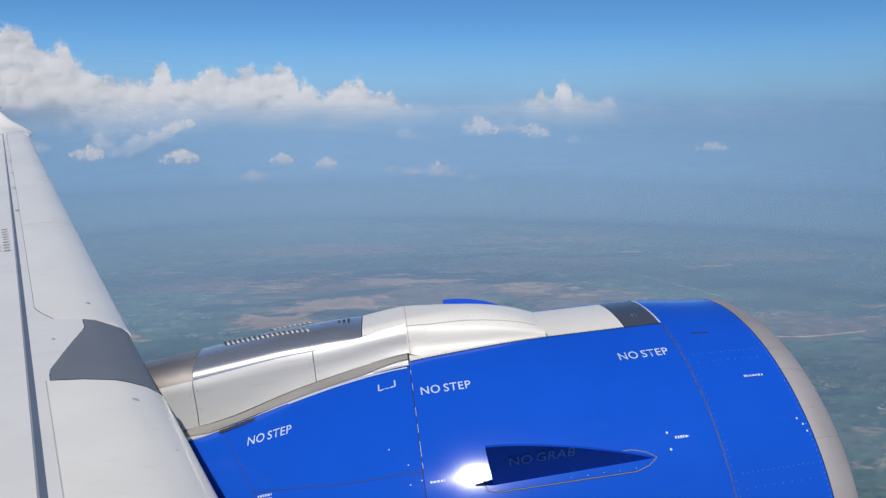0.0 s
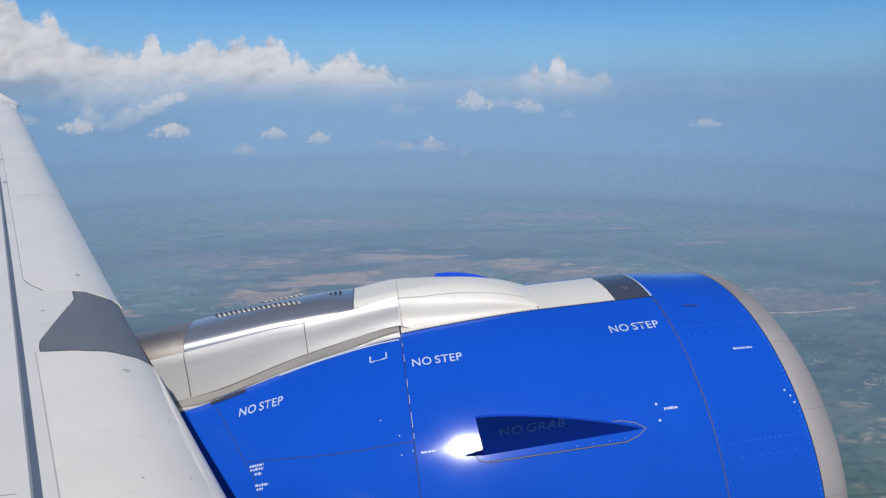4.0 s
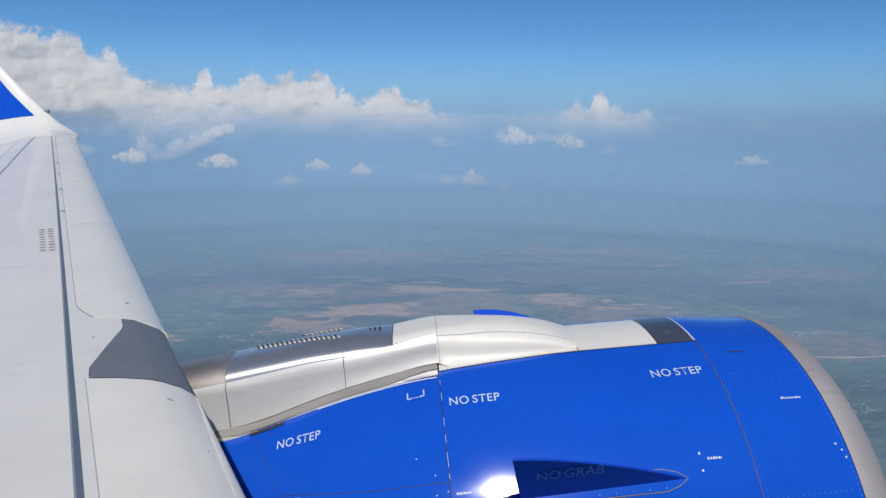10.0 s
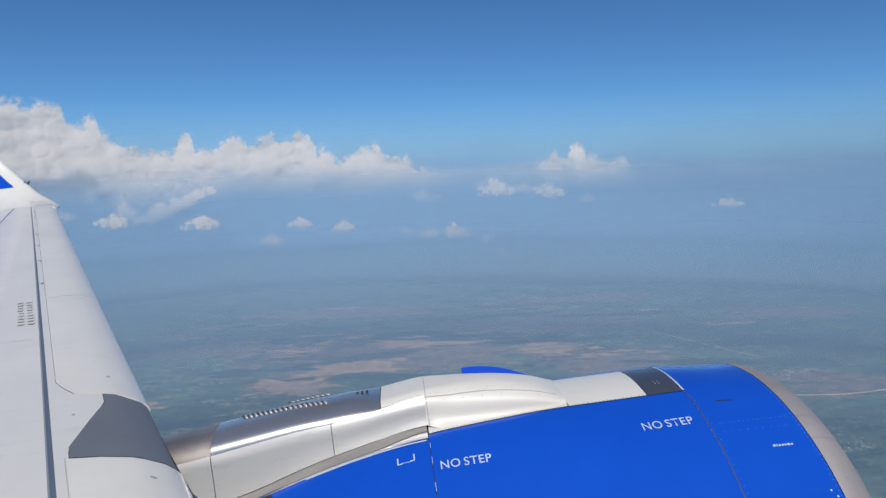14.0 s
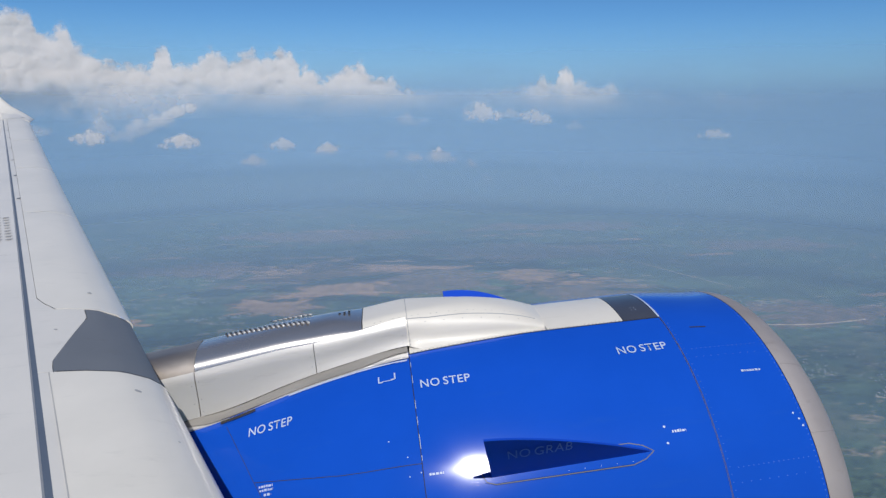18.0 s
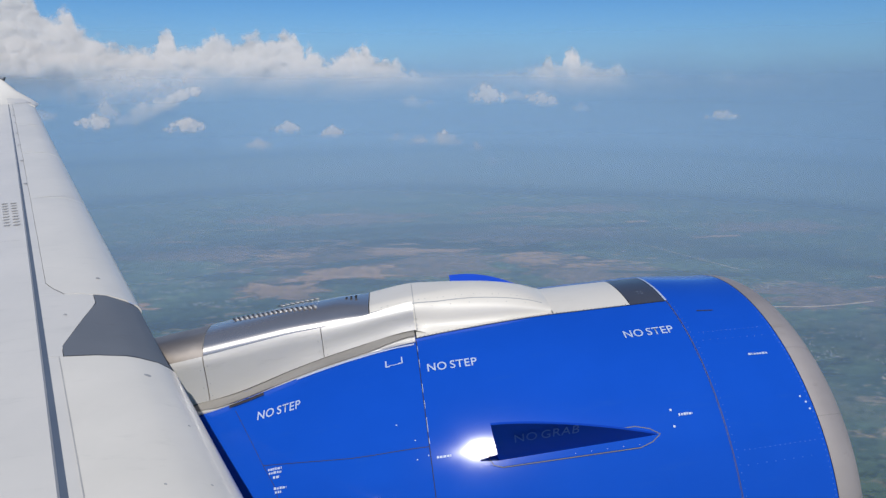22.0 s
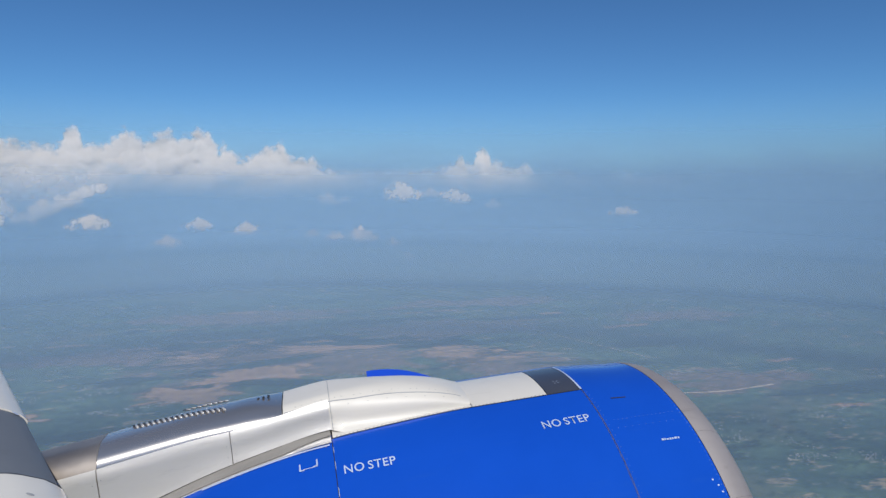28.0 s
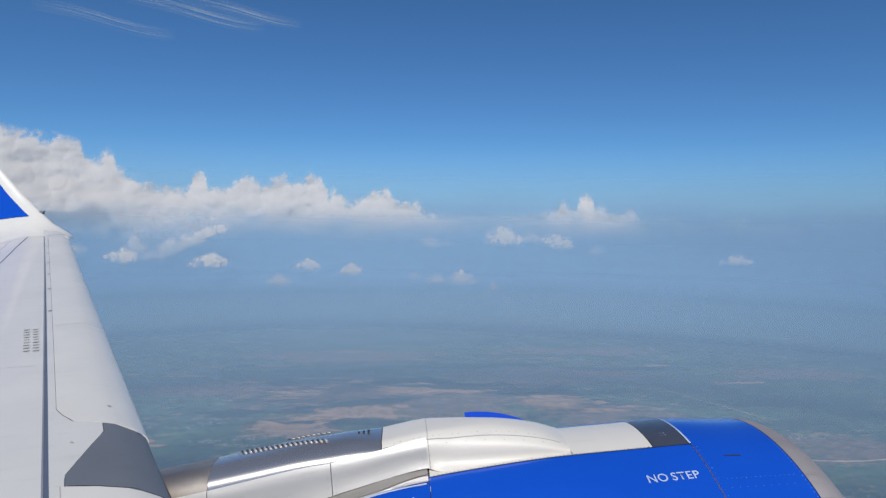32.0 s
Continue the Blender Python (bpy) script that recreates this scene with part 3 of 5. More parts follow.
FARM = ground_material("farmland", True)
FAR_FARM = ground_material("far_farmland", False)
SOIL = soil_material("bare_soil", (0.38, 0.215, 0.12), (0.48, 0.30, 0.18), (0.17, 0.12, 0.07), 0.9)
THIN = soil_material("thin_brown_soil", (0.26, 0.16, 0.12), (0.34, 0.22, 0.17), (0.12, 0.09, 0.07), 0.6)
WOOD = soil_material("dark_woods", (0.018, 0.034, 0.03), (0.028, 0.05, 0.04), (0.012, 0.024, 0.022), 0.8)
TRACK = soil_material("dirt_road", (0.52, 0.40, 0.27), (0.62, 0.50, 0.36), (0.45, 0.33, 0.22))
WALLS = paint("village_walls", (0.30, 0.285, 0.27), (0.44, 0.42, 0.40), 0.8, bump=0)

bm = bmesh.new()
ring_r = [0, 120, 250, 400, 600, 800, 1000, 1250, 1500, 1900, 2400, 3000, 3700, 4400, 4960]
prev = None
for r in ring_r:
    if r == 0:
        cur = [bm.verts.new((0, 0, GROUND_Z))]
    else:
        cur = [bm.verts.new((r * math.cos(2 * math.pi * k / 96), r * math.sin(2 * math.pi * k / 96), GROUND_Z)) for k in range(96)]
    if prev:
        for k in range(96):
            if len(prev) == 1:
                bm.faces.new((prev[0], cur[k], cur[(k + 1) % 96]))
            else:
                bm.faces.new((prev[k], cur[k], cur[(k + 1) % 96], prev[(k + 1) % 96]))
    prev = cur
ground = tagged(link_mesh("ground", bm, FARM), "hazy green farmland with hedges and woods", "ground", kind="structure")
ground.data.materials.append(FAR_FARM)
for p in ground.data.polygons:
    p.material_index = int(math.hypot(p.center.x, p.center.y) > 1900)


def field(x, y, w, d, seed, turn=0.0, lift=0.5, mat=None, label="bare reddish soil field on the plain", rag=0.62):
    """A ragged sheet of bare soil."""
    bm = bmesh.new()
    n, rings = 72, ((0.1, 1.3), (0.5, 1.2), (0.9, 0.6), (1.35, -0.6))
    lay = bm.verts.layers.float.new("thickness")
    rows = []
    ca, sa = math.cos(radians(turn)), math.sin(radians(turn))
    for f, solid in rings:
        row = []
        for k in range(n):
            a = 2 * math.pi * k / n
            q = Vector((math.cos(a) * 1.3, math.sin(a) * 1.3, seed * 3.7))
            g = 1 + rag * (noise.noise(q * 1.2) + 0.6 * noise.noise(q * 3.1) + 0.35 * noise.noise(q * 7.3))
            u, v = math.cos(a) * w / 2 * g * f, math.sin(a) * d / 2 * g * f
            vert = bm.verts.new((x + u * ca - v * sa, y + u * sa + v * ca, GROUND_Z + lift + 0.01 * seed))
            vert[lay] = solid
            row.append(vert)
        rows.append(row)
    bm.faces.new(rows[0])
    for a, b in zip(rows[:-1], rows[1:]):
        for k in range(n):
            bm.faces.new((a[k], b[k], b[(k + 1) % n], a[(k + 1) % n]))
    return tagged(link_mesh("soil_field", bm, mat or SOIL, smooth=False), label, "field", "bare fields", "structure")


FIELDS = ((-130, 1110, 290, 165, 1, 12), (60, 1145, 240, 90, 2, 0), (-70, 1010, 200, 84, 3, 5), (-150, 930, 160, 90, 4, 3), (245, 1055, 150, 120, 5, 10), (330, 1060, 36, 22, 6, 0),
          (375, 1034, 50, 22, 7, 0), (-424, 701, 125, 60, 8, 5), (-365, 876, 120, 34, 9, -4), (-230, 806, 45, 18, 10, -12), (-92, 850, 85, 40, 11, -20), (50, 812, 80, 46, 12, 15),
          (168, 838, 75, 18, 13, -6), (195, 748, 60, 18, 14, 2), (318, 1010, 90, 26, 15, 0), (361, 742, 34, 22, 16, 0), (-279, 1203, 90, 18, 17, 0), (-397, 1250, 80, 18, 18, 0),
          (-217, 1336, 130, 16, 19, 0), (-137, 1230, 160, 14, 20, 0), (531, 1328, 60, 16, 21, 0), (-126, 1480, 140, 20, 22, 0), (-268, 466, 60, 22, 23, 8), (-140, 475, 46, 30, 24, 0),
          (72, 503, 60, 26, 25, 10), (112, 465, 50, 22, 26, 30), (27, 618, 40, 16, 27, 30), (33, 675, 30, 12, 28, 0), (111, 695, 34, 16, 29, 0), (-250, 378, 46, 34, 30, 30), (-230, 525, 44, 22, 31, 0),
          (640, 1180, 120, 20, 32, 5), (760, 900, 70, 18, 33, 10), (700, 700, 60, 18, 34, -5), (20, 1390, 150, 14, 35, 0), (280, 1400, 170, 16, 36, 4))
for x, y, w, d, seed, turn in FIELDS:
    field(x, y, w, d, seed, turn)
for x, y, w, d, seed, turn in ((0, 1085, 560, 250, 41, 4), (270, 1230, 460, 170, 42, 0), (-370, 690, 200, 130, 43, 5), (-330, 1150, 260, 130, 44, 0), (330, 980, 240, 150, 45, 0), (-120, 1420, 420, 150, 46, 0), (60, 790, 320, 120, 47, 8),
                               (-180, 430, 200, 90, 48, 20), (90, 480, 180, 80, 49, 10), (420, 1480, 420, 130, 50, 0), (620, 830, 240, 120, 51, 0), (800, 1250, 330, 130, 52, 0), (-560, 1000, 260, 150, 53, 0)):
    field(x, y, w, d, seed, turn, 0.1, THIN, "thin brownish soil between the fields", 0.5)
for x, y, w, d, seed, turn in ((-60, 1065, 190, 26, 61, 16), (90, 1160, 240, 26, 62, -5), (-240, 1010, 120, 40, 63, 0), (200, 1130, 130, 26, 64, 10), (-40, 960, 150, 30, 65, -8), (330, 1120, 190, 30, 66, 6), (-280, 800, 160, 40, 67, 0),
                               (120, 900, 220, 40, 68, 4), (460, 950, 200, 40, 69, -6), (-440, 560, 140, 40, 70, 10), (20, 560, 130, 24, 71, 20), (-80, 640, 150, 30, 72, 8), (250, 640, 160, 40, 73, 0), (400, 600, 170, 50, 74, 5), (600, 1050, 220, 40, 75, 0),
                               (-520, 800, 180, 40, 76, 0), (-160, 1290, 260, 24, 77, 0), (120, 1330, 300, 26, 78, 4), (480, 1300, 260, 30, 79, 0), (-10, 430, 120, 22, 80, 30), (200, 420, 120, 30, 81, 0), (760, 760, 200, 50, 82, 0)):
    field(x, y, w, d, seed, turn, 0.8, WOOD, "dark strip of woods and hedges on the plain", 0.7)


def road(points, width, lift, label):
    """A dirt road as a ribbon along a line smoothed through its points."""
    pts = [Vector((*p, GROUND_Z + lift)) for p in points]
    line = []
    for i in range(len(pts) - 1):
        p0, p1, p2, p3 = pts[max(i - 1, 0)], pts[i], pts[i + 1], pts[min(i + 2, len(pts) - 1)]
        for k in range(8):
            t = k / 8
            line.append(0.5 * (2 * p1 + (p2 - p0) * t + (2 * p0 - 5 * p1 + 4 * p2 - p3) * t * t + (3 * p1 - p0 - 3 * p2 + p3) * t ** 3))
    line.append(pts[-1])
    bm = bmesh.new()
    prev = None
    for i, p in enumerate(line):
        d = (line[min(i + 1, len(line) - 1)] - line[max(i - 1, 0)]).normalized()
        side = Vector((-d.y, d.x, 0)) * width / 2 * (1 + 0.5 * noise.noise(p * 0.06))
        cur = (bm.verts.new(p + side), bm.verts.new(p - side))
        if prev:
            bm.faces.new((prev[0], cur[0], cur[1], prev[1]))
        prev = cur
    return tagged(link_mesh("dirt_road", bm, TRACK, smooth=False), label, "road", "", "structure")


road(((-231, 525), (-175, 523), (-84, 543), (-13, 561), (29, 576), (102, 638), (150, 686), (168, 720), (185, 760), (215, 785)), 9, 1.0, "wide pale dirt road under construction")
road(((-175, 523), (-217, 450), (-196, 441), (-160, 398), (-159, 366)), 6, 1.1, "pale dirt track")
road(((215, 785), (290, 800), (405, 805), (531, 786), (586, 784), (660, 795)), 4, 1.0, "thin pale country road")
road(((345, 1275), (415, 1235), (456, 1161), (500, 1074), (560, 960)), 2.2, 1.0, "thin pale country road")


def village(x, y, w, d, count, seed):
    """Small houses scattered over a patch of ground."""
    rnd = random.Random(seed)
    hearts = [(x + rnd.gauss(0, w / 2.4), y + rnd.gauss(0, d / 2.4)) for _ in range(6)]
    bm = bmesh.new()
    for _ in range(count):
        hx, hy = rnd.choice(hearts)
        px, py = hx + rnd.gauss(0, w / 11), hy + rnd.gauss(0, d / 9)
        a, l, b, h = rnd.uniform(0, 3.1), rnd.uniform(0.6, 1.6), rnd.uniform(0.5, 1.1), rnd.uniform(0.4, 1.0)
        ca, sa = math.cos(a), math.sin(a)
        v = []
        for z, k in ((0, 1.0), (h, 1.0), (h * 1.35, 0.55)):
            for u, w2 in ((-l, -b), (l, -b), (l, b), (-l, b)):
                v.append(bm.verts.new((px + (u * ca - w2 * k * sa) / 2 * 1.0, py + (u * sa + w2 * k * ca) / 2, GROUND_Z + 0.6 + z)))
        for i in range(2):
            for k in range(4):
                bm.faces.new((v[4 * i + k], v[4 * i + (k + 1) % 4], v[4 * i + 4 + (k + 1) % 4], v[4 * i + 4 + k]))
        bm.faces.new(v[8:12])
    return tagged(link_mesh("village", bm, WALLS, smooth=False), "scattered pale village houses on the plain", "village", "villages", "stuff")


VILLAGES = ((-369, 541, 70, 40), (-345, 594, 90, 40), (-281, 655, 80, 40), (-414, 403, 60, 40), (-322, 581, 50, 30), (-93, 699, 90, 40), (-70, 386, 90, 40), (-18, 376, 90, 40), (-98, 411, 80, 30),
            (12, 346, 70, 30), (164, 540, 50, 30), (-309, 405, 70, 30), (-531, 520, 60, 40), (-677, 717, 90, 50), (33, 449, 90, 40), (480, 640, 110, 60), (560, 560, 90, 50), (640, 690, 120, 60),
            (-200, 880, 120, 40), (120, 960, 160, 40), (300, 900, 120, 40), (-330, 960, 140, 40), (520, 880, 160, 60))
for n, (x, y, w, d) in enumerate(VILLAGES):
    village(x, y, w, d, 150 if x < 400 else 90, n)


def at_sky(az, el, dist):
    a, e = radians(az), radians(el)
    return Vector((math.sin(a) * math.cos(e), math.cos(a) * math.cos(e), math.sin(e))) * dist


# ---- haze: thin tinted sheets, in place of hazy air, stand round the aircraft, one behind the other ----
def haze_material(name, alpha, foot, low, top, colour):
    m, nodes, links, bsdf = material(name)
    nodes.remove(bsdf)
    geo = nodes.new("ShaderNodeNewGeometry")
    sep = nodes.new("ShaderNodeSeparateXYZ")
    links.new(geo.outputs["Position"], sep.inputs[0])

    def climb(a, b, c, d):
        r = nodes.new("ShaderNodeMapRange")
        r.interpolation_type = "SMOOTHSTEP"
        for key, v in (("From Min", a), ("From Max", b), ("To Min", c), ("To Max", d)):
            r.inputs[key].default_value = v
        links.new(sep.outputs["Z"], r.inputs["Value"])
        return r

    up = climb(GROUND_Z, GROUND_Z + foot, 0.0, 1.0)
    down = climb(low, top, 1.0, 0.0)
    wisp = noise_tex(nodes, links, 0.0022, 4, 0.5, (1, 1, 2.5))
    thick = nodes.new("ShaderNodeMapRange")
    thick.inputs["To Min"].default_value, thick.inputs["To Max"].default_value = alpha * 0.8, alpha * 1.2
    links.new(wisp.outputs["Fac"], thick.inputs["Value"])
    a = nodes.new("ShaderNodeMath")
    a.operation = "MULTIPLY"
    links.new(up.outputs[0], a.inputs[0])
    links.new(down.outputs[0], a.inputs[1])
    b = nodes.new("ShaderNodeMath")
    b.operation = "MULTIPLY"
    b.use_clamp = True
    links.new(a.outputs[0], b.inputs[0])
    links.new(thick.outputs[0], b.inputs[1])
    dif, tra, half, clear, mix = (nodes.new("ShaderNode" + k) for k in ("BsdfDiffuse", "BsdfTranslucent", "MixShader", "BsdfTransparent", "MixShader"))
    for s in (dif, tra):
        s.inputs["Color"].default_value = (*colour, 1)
    half.inputs[0].default_value = 0.2
    links.new(dif.outputs[0], half.inputs[1])
    links.new(tra.outputs[0], half.inputs[2])
    links.new(b.outputs[0], mix.inputs[0])
    links.new(clear.outputs[0], mix.inputs[1])
    links.new(half.outputs[0], mix.inputs[2])
    links.new(mix.outputs[0], nodes["Material Output"].inputs["Surface"])
    return m


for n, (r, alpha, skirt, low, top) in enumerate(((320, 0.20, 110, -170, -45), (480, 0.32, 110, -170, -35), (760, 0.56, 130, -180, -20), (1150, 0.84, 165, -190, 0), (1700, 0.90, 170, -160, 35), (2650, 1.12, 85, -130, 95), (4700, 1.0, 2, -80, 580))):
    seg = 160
    # the haze is put into each sheet's colour and alpha, bluer far off
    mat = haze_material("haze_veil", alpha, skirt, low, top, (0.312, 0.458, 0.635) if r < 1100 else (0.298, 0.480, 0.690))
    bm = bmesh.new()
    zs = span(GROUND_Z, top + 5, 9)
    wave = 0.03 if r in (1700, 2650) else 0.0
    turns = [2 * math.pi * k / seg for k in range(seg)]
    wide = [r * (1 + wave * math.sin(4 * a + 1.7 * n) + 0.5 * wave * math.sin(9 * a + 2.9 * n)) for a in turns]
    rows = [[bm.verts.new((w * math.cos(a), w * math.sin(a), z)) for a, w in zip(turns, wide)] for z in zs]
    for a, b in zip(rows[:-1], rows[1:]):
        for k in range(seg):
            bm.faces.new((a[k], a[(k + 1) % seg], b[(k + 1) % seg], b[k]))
    tagged(link_mesh("haze", bm, mat), "tinted see-through sheet standing in for blue-grey haze over the plain", "haze", "", "structure")


# ---- clouds: billows heaped up in relief, thinning out towards their rims ----
def cloud_material():
    m, nodes, links, bsdf = material("cloud_white")
    nodes.remove(bsdf)
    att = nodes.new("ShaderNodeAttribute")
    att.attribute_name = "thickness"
    dif, tra, body, clear, mix = (nodes.new("ShaderNode" + k) for k in ("BsdfDiffuse", "BsdfTranslucent", "MixShader", "BsdfTransparent", "MixShader"))
    n = noise_tex(nodes, links, 0.012, 5, 0.6)
    r = ramp(nodes, ((0.3, (0.80, 0.75, 0.71)), (0.7, (0.87, 0.815, 0.775))))
    links.new(n.outputs["Fac"], r.inputs[0])
    for s in (dif, tra):
        links.new(r.outputs[0], s.inputs["Color"])
    body.inputs[0].default_value = 0.45
    links.new(dif.outputs[0], body.inputs[1])
    links.new(tra.outputs[0], body.inputs[2])
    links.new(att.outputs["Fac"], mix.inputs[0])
    links.new(clear.outputs[0], mix.inputs[1])
    links.new(body.outputs[0], mix.inputs[2])
    links.new(mix.outputs[0], nodes["Material Output"].inputs["Surface"])
    return m


CLOUD = cloud_material()
lattice = np.random.RandomState(7).rand(256, 256)


def grain(u, v, octaves=5, gain=0.5):
    """Layered value noise on two arrays, about 0 to 1."""
    total, amp, norm = np.zeros_like(u), 1.0, 0.0
    for o in range(octaves):
        x, y = u * 2 ** o + 17.3 * o, v * 2 ** o + 9.1 * o
        i, j = np.floor(x).astype(int), np.floor(y).astype(int)
        f, g = x - i, y - j
        f, g = f * f * (3 - 2 * f), g * g * (3 - 2 * g)
        a, b, c, d = lattice[i % 256, j % 256], lattice[(i + 1) % 256, j % 256], lattice[i % 256, (j + 1) % 256], lattice[(i + 1) % 256, (j + 1) % 256]
        total += amp * ((a * (1 - f) + b * f) * (1 - g) + (c * (1 - f) + d * f) * g)
        norm += amp
        amp *= gain
    return total / norm


def billow(u, v, seed):
    """Rounded heads packed side by side, 0 in the creases to 1 on the heads."""
    i, j = np.floor(u).astype(int), np.floor(v).astype(int)
    total = np.zeros_like(u)
    for di in (-1, 0, 1):
        for dj in (-1, 0, 1):
            a, b = (i + di + seed) % 256, (j + dj + 3 * seed) % 256
            x, y = i + di + 0.15 + 0.7 * lattice[a, b], j + dj + 0.15 + 0.7 * lattice[b, a]
            total += np.exp(-9.0 * ((u - x) ** 2 + (v - y) ** 2) / (0.6 + 0.8 * lattice[(a + 57) % 256, b]))
    return np.clip(1 + np.log(total + 1e-9) / 5.0, 0, 1.2)


def smooth(x, a, b):
    f = np.clip((x - a) / (b - a), 0, 1)
    return f * f * (3 - 2 * f)


def cloud_mesh(name, A, E, rise, cover, dist, label, group):
    """Rise in degrees stands towards the eye; cover is how solid the cloud is."""
    D = dist - rise * math.radians(1) * dist
    ar, er = np.radians(A), np.radians(E)
    P = np.stack([np.sin(ar) * np.cos(er) * D, np.cos(ar) * np.cos(er) * D, np.sin(er) * D], -1)
    keep = cover > 0.004
    cell = keep[:-1, :-1] | keep[1:, :-1] | keep[:-1, 1:] | keep[1:, 1:]
    idx = np.arange(A.size).reshape(A.shape)
    quads = np.stack([idx[:-1, :-1], idx[:-1, 1:], idx[1:, 1:], idx[1:, :-1]], -1)[cell]
    used = np.unique(quads)
    remap = np.zeros(A.size, int)
    remap[used] = np.arange(len(used))
    me = bpy.data.meshes.new(name)
    me.from_pydata(P.reshape(-1, 3)[used].tolist(), [], remap[quads].tolist())
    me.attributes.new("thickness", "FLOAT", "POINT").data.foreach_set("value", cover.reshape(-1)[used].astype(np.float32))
    me.materials.append(CLOUD)
    me.polygons.foreach_set("use_smooth", [True] * len(me.polygons))
    return tagged(new(name, me), label, "cloud", group)


def bank(name, top, base, solid, dist, step, label, relief=0.40, soft=0.5, seed=0, group="", knob=1.0):
    """A long bank: top gives heading and height of its skyline, base where it sinks into the haze, solid its density by heading."""
    t, b, k = np.array(top, float), np.array(base, float), np.array(solid, float)
    for row in (t, b, k):
        row[:, 0] -= 1.2
    A, E = np.meshgrid(np.arange(t[0, 0], t[-1, 0], step), np.arange(b[:, 1].min() - 1.6, t[:, 1].max() + 1.1, step))
    n1 = grain(A * 0.8 + seed, E * 0.8 + 3 * seed, 3)
    n2 = grain(A * 0.33 + 5 + seed, E * 0.5 + 23, 3)
    n3 = grain(A * 2.7 + 7 + seed, E * 2.7 + 51, 5, 0.6)
    wa, we = A + 0.9 * (n1 - 0.5) + 0.22 * (n3 - 0.5), E + 0.8 * (grain(A * 0.9 + 40, E * 0.9 + 11 + seed, 3) - 0.5) + 0.22 * (n3 - 0.5)
    big, mid, small = billow(wa * 0.40, we * 0.46, 5 + seed), billow(wa * 0.95, we * 1.05, 21 + seed), billow(wa * 2.2, we * 2.2, 77 + seed)
    shape = 0.62 * big + 0.30 * mid + 0.05 * small + 0.05 * (n3 - 0.5)
    skyline = np.interp(A + 0.25 * (n3 - 0.5), t[:, 0], t[:, 1])
    foot = np.interp(A, b[:, 0], b[:, 1]) - 0.35 + 2.0 * (n2 - 0.5)
    cover = smooth(skyline - E + knob * (0.5 * mid + 0.28 * small + 0.7 * n3 - 0.58), -0.08, soft + 0.25 + 0.9 * (n1 - 0.3) ** 2)
    hang = E - foot + 1.5 * (big - 0.55) + 0.9 * (mid - 0.5) + 1.0 * (n3 - 0.5)
    cover = cover * (0.80 * smooth(hang, -0.5, 0.9) + 0.20 * smooth(hang, -1.6, 1.2)) * np.interp(A, k[:, 0], k[:, 1])
    cover = cover * (1 - 0.5 * smooth(n2 + 0.3 * (n1 - 0.5), 0.52, 0.72) * (1 - smooth(E, foot + 1.2, foot + 3.0)))
    up = smooth(E, foot + 0.2, skyline - 0.3)
    rise = relief * shape * (1.0 - 0.35 * up) - 0.55 * (E - foot)
    return cloud_mesh(name, A, E, rise, cover, dist, label, group)


def puff(az, el, wide, high, dist, solid, seed, name="cumulus_puff", label="small white fair weather cloud over the haze", group="small clouds", soft=1.15):
    """A small heap with a flat, thinning base and a ragged top."""
    A, E = np.meshgrid(np.arange(az - wide * 1.9, az + wide * 1.9, 0.045), np.arange(el - high * 1.8, el + high * 2.2, 0.045))
    n2 = grain(A * 1.3 / wide + 3 * seed, E * 1.3 / high + 2 * seed, 2)
    n3 = grain(A * 3.4 + seed, E * 3.4 + 2 * seed, 4, 0.6)
    wa, we = A + 0.5 * (n3 - 0.5), E + 0.5 * (n3 - 0.5)
    k = 0.62 / high ** 0.6
    mid = billow(wa * k * 1.7, we * k * 1.7, int(seed * 7) % 200)
    lean = 0.5 * (lattice[int(seed * 5) % 256, 9] - 0.5)
    u, v = (A - az - lean * (E - el)) / wide, (E - el) / high
    q = 1 - np.abs(u) ** 1.6 - np.where(v > 0, v * v * (0.8 + 1.2 * np.abs(u)), (v * 1.7) ** 2)
    core = q + 1.3 * (n2 - 0.5) + 1.5 * (n3 - 0.5) + 0.5 * (mid - 0.6) + 0.22
    cover = solid * smooth(core, -0.05, soft) * smooth(v + 0.9 * (n3 - 0.5), -1.0, 0.25)
    rise = high * (0.18 * np.sqrt(np.clip(q, 0.02, 1)) + 0.07 * mid + 0.05 * (n3 - 0.5)) - 0.6 * (E - el)
    return cloud_mesh(name, A, E, rise, cover, dist, label, group)


BANK_TOP = ((-46, 6.6), (-36, 7.1), (-30, 6.6), (-27.5, 6.0), (-25.4, 5.8), (-24.1, 5.5), (-23.8, 4.5), (-22.9, 4.4), (-22.4, 4.9), (-21.9, 4.9), (-21.6, 3.8), (-20.5, 3.0), (-19.4, 2.5), (-18.2, 2.2), (-16.7, 2.1), (-16.2, 2.6),
            (-15.9, 3.7), (-15.2, 3.7), (-14.9, 2.5), (-13.6, 2.3), (-12.5, 3.2), (-11.8, 3.5), (-10.9, 2.9), (-10, 2.9), (-9.2, 3.5), (-8.8, 3.5), (-8.2, 3.1), (-7.3, 3.0), (-6.8, 3.6), (-6.3, 3.6), (-5.8, 3.3), (-5.1, 2.1),
            (-4.7, 2.4), (-4.3, 2.2), (-3.7, 1.5), (-2.3, 1.6), (-1.8, 2.1), (-0.6, 2.5), (0, 2.5), (0.5, 1.6), (1.9, 1.3), (2.3, 1.6), (2.9, 0.9), (4.3, 0.3), (6, 0.0), (8, -0.6))
BANK_FOOT = ((-46, -1.8), (-26, -1.5), (-23, -1.4), (-19.3, -1.8), (-16, -1.9), (-13, -1.6), (-9.8, -1.5), (-7.6, -2.0), (-2.9, -2.4), (1.9, -1.9), (8, -1.6))
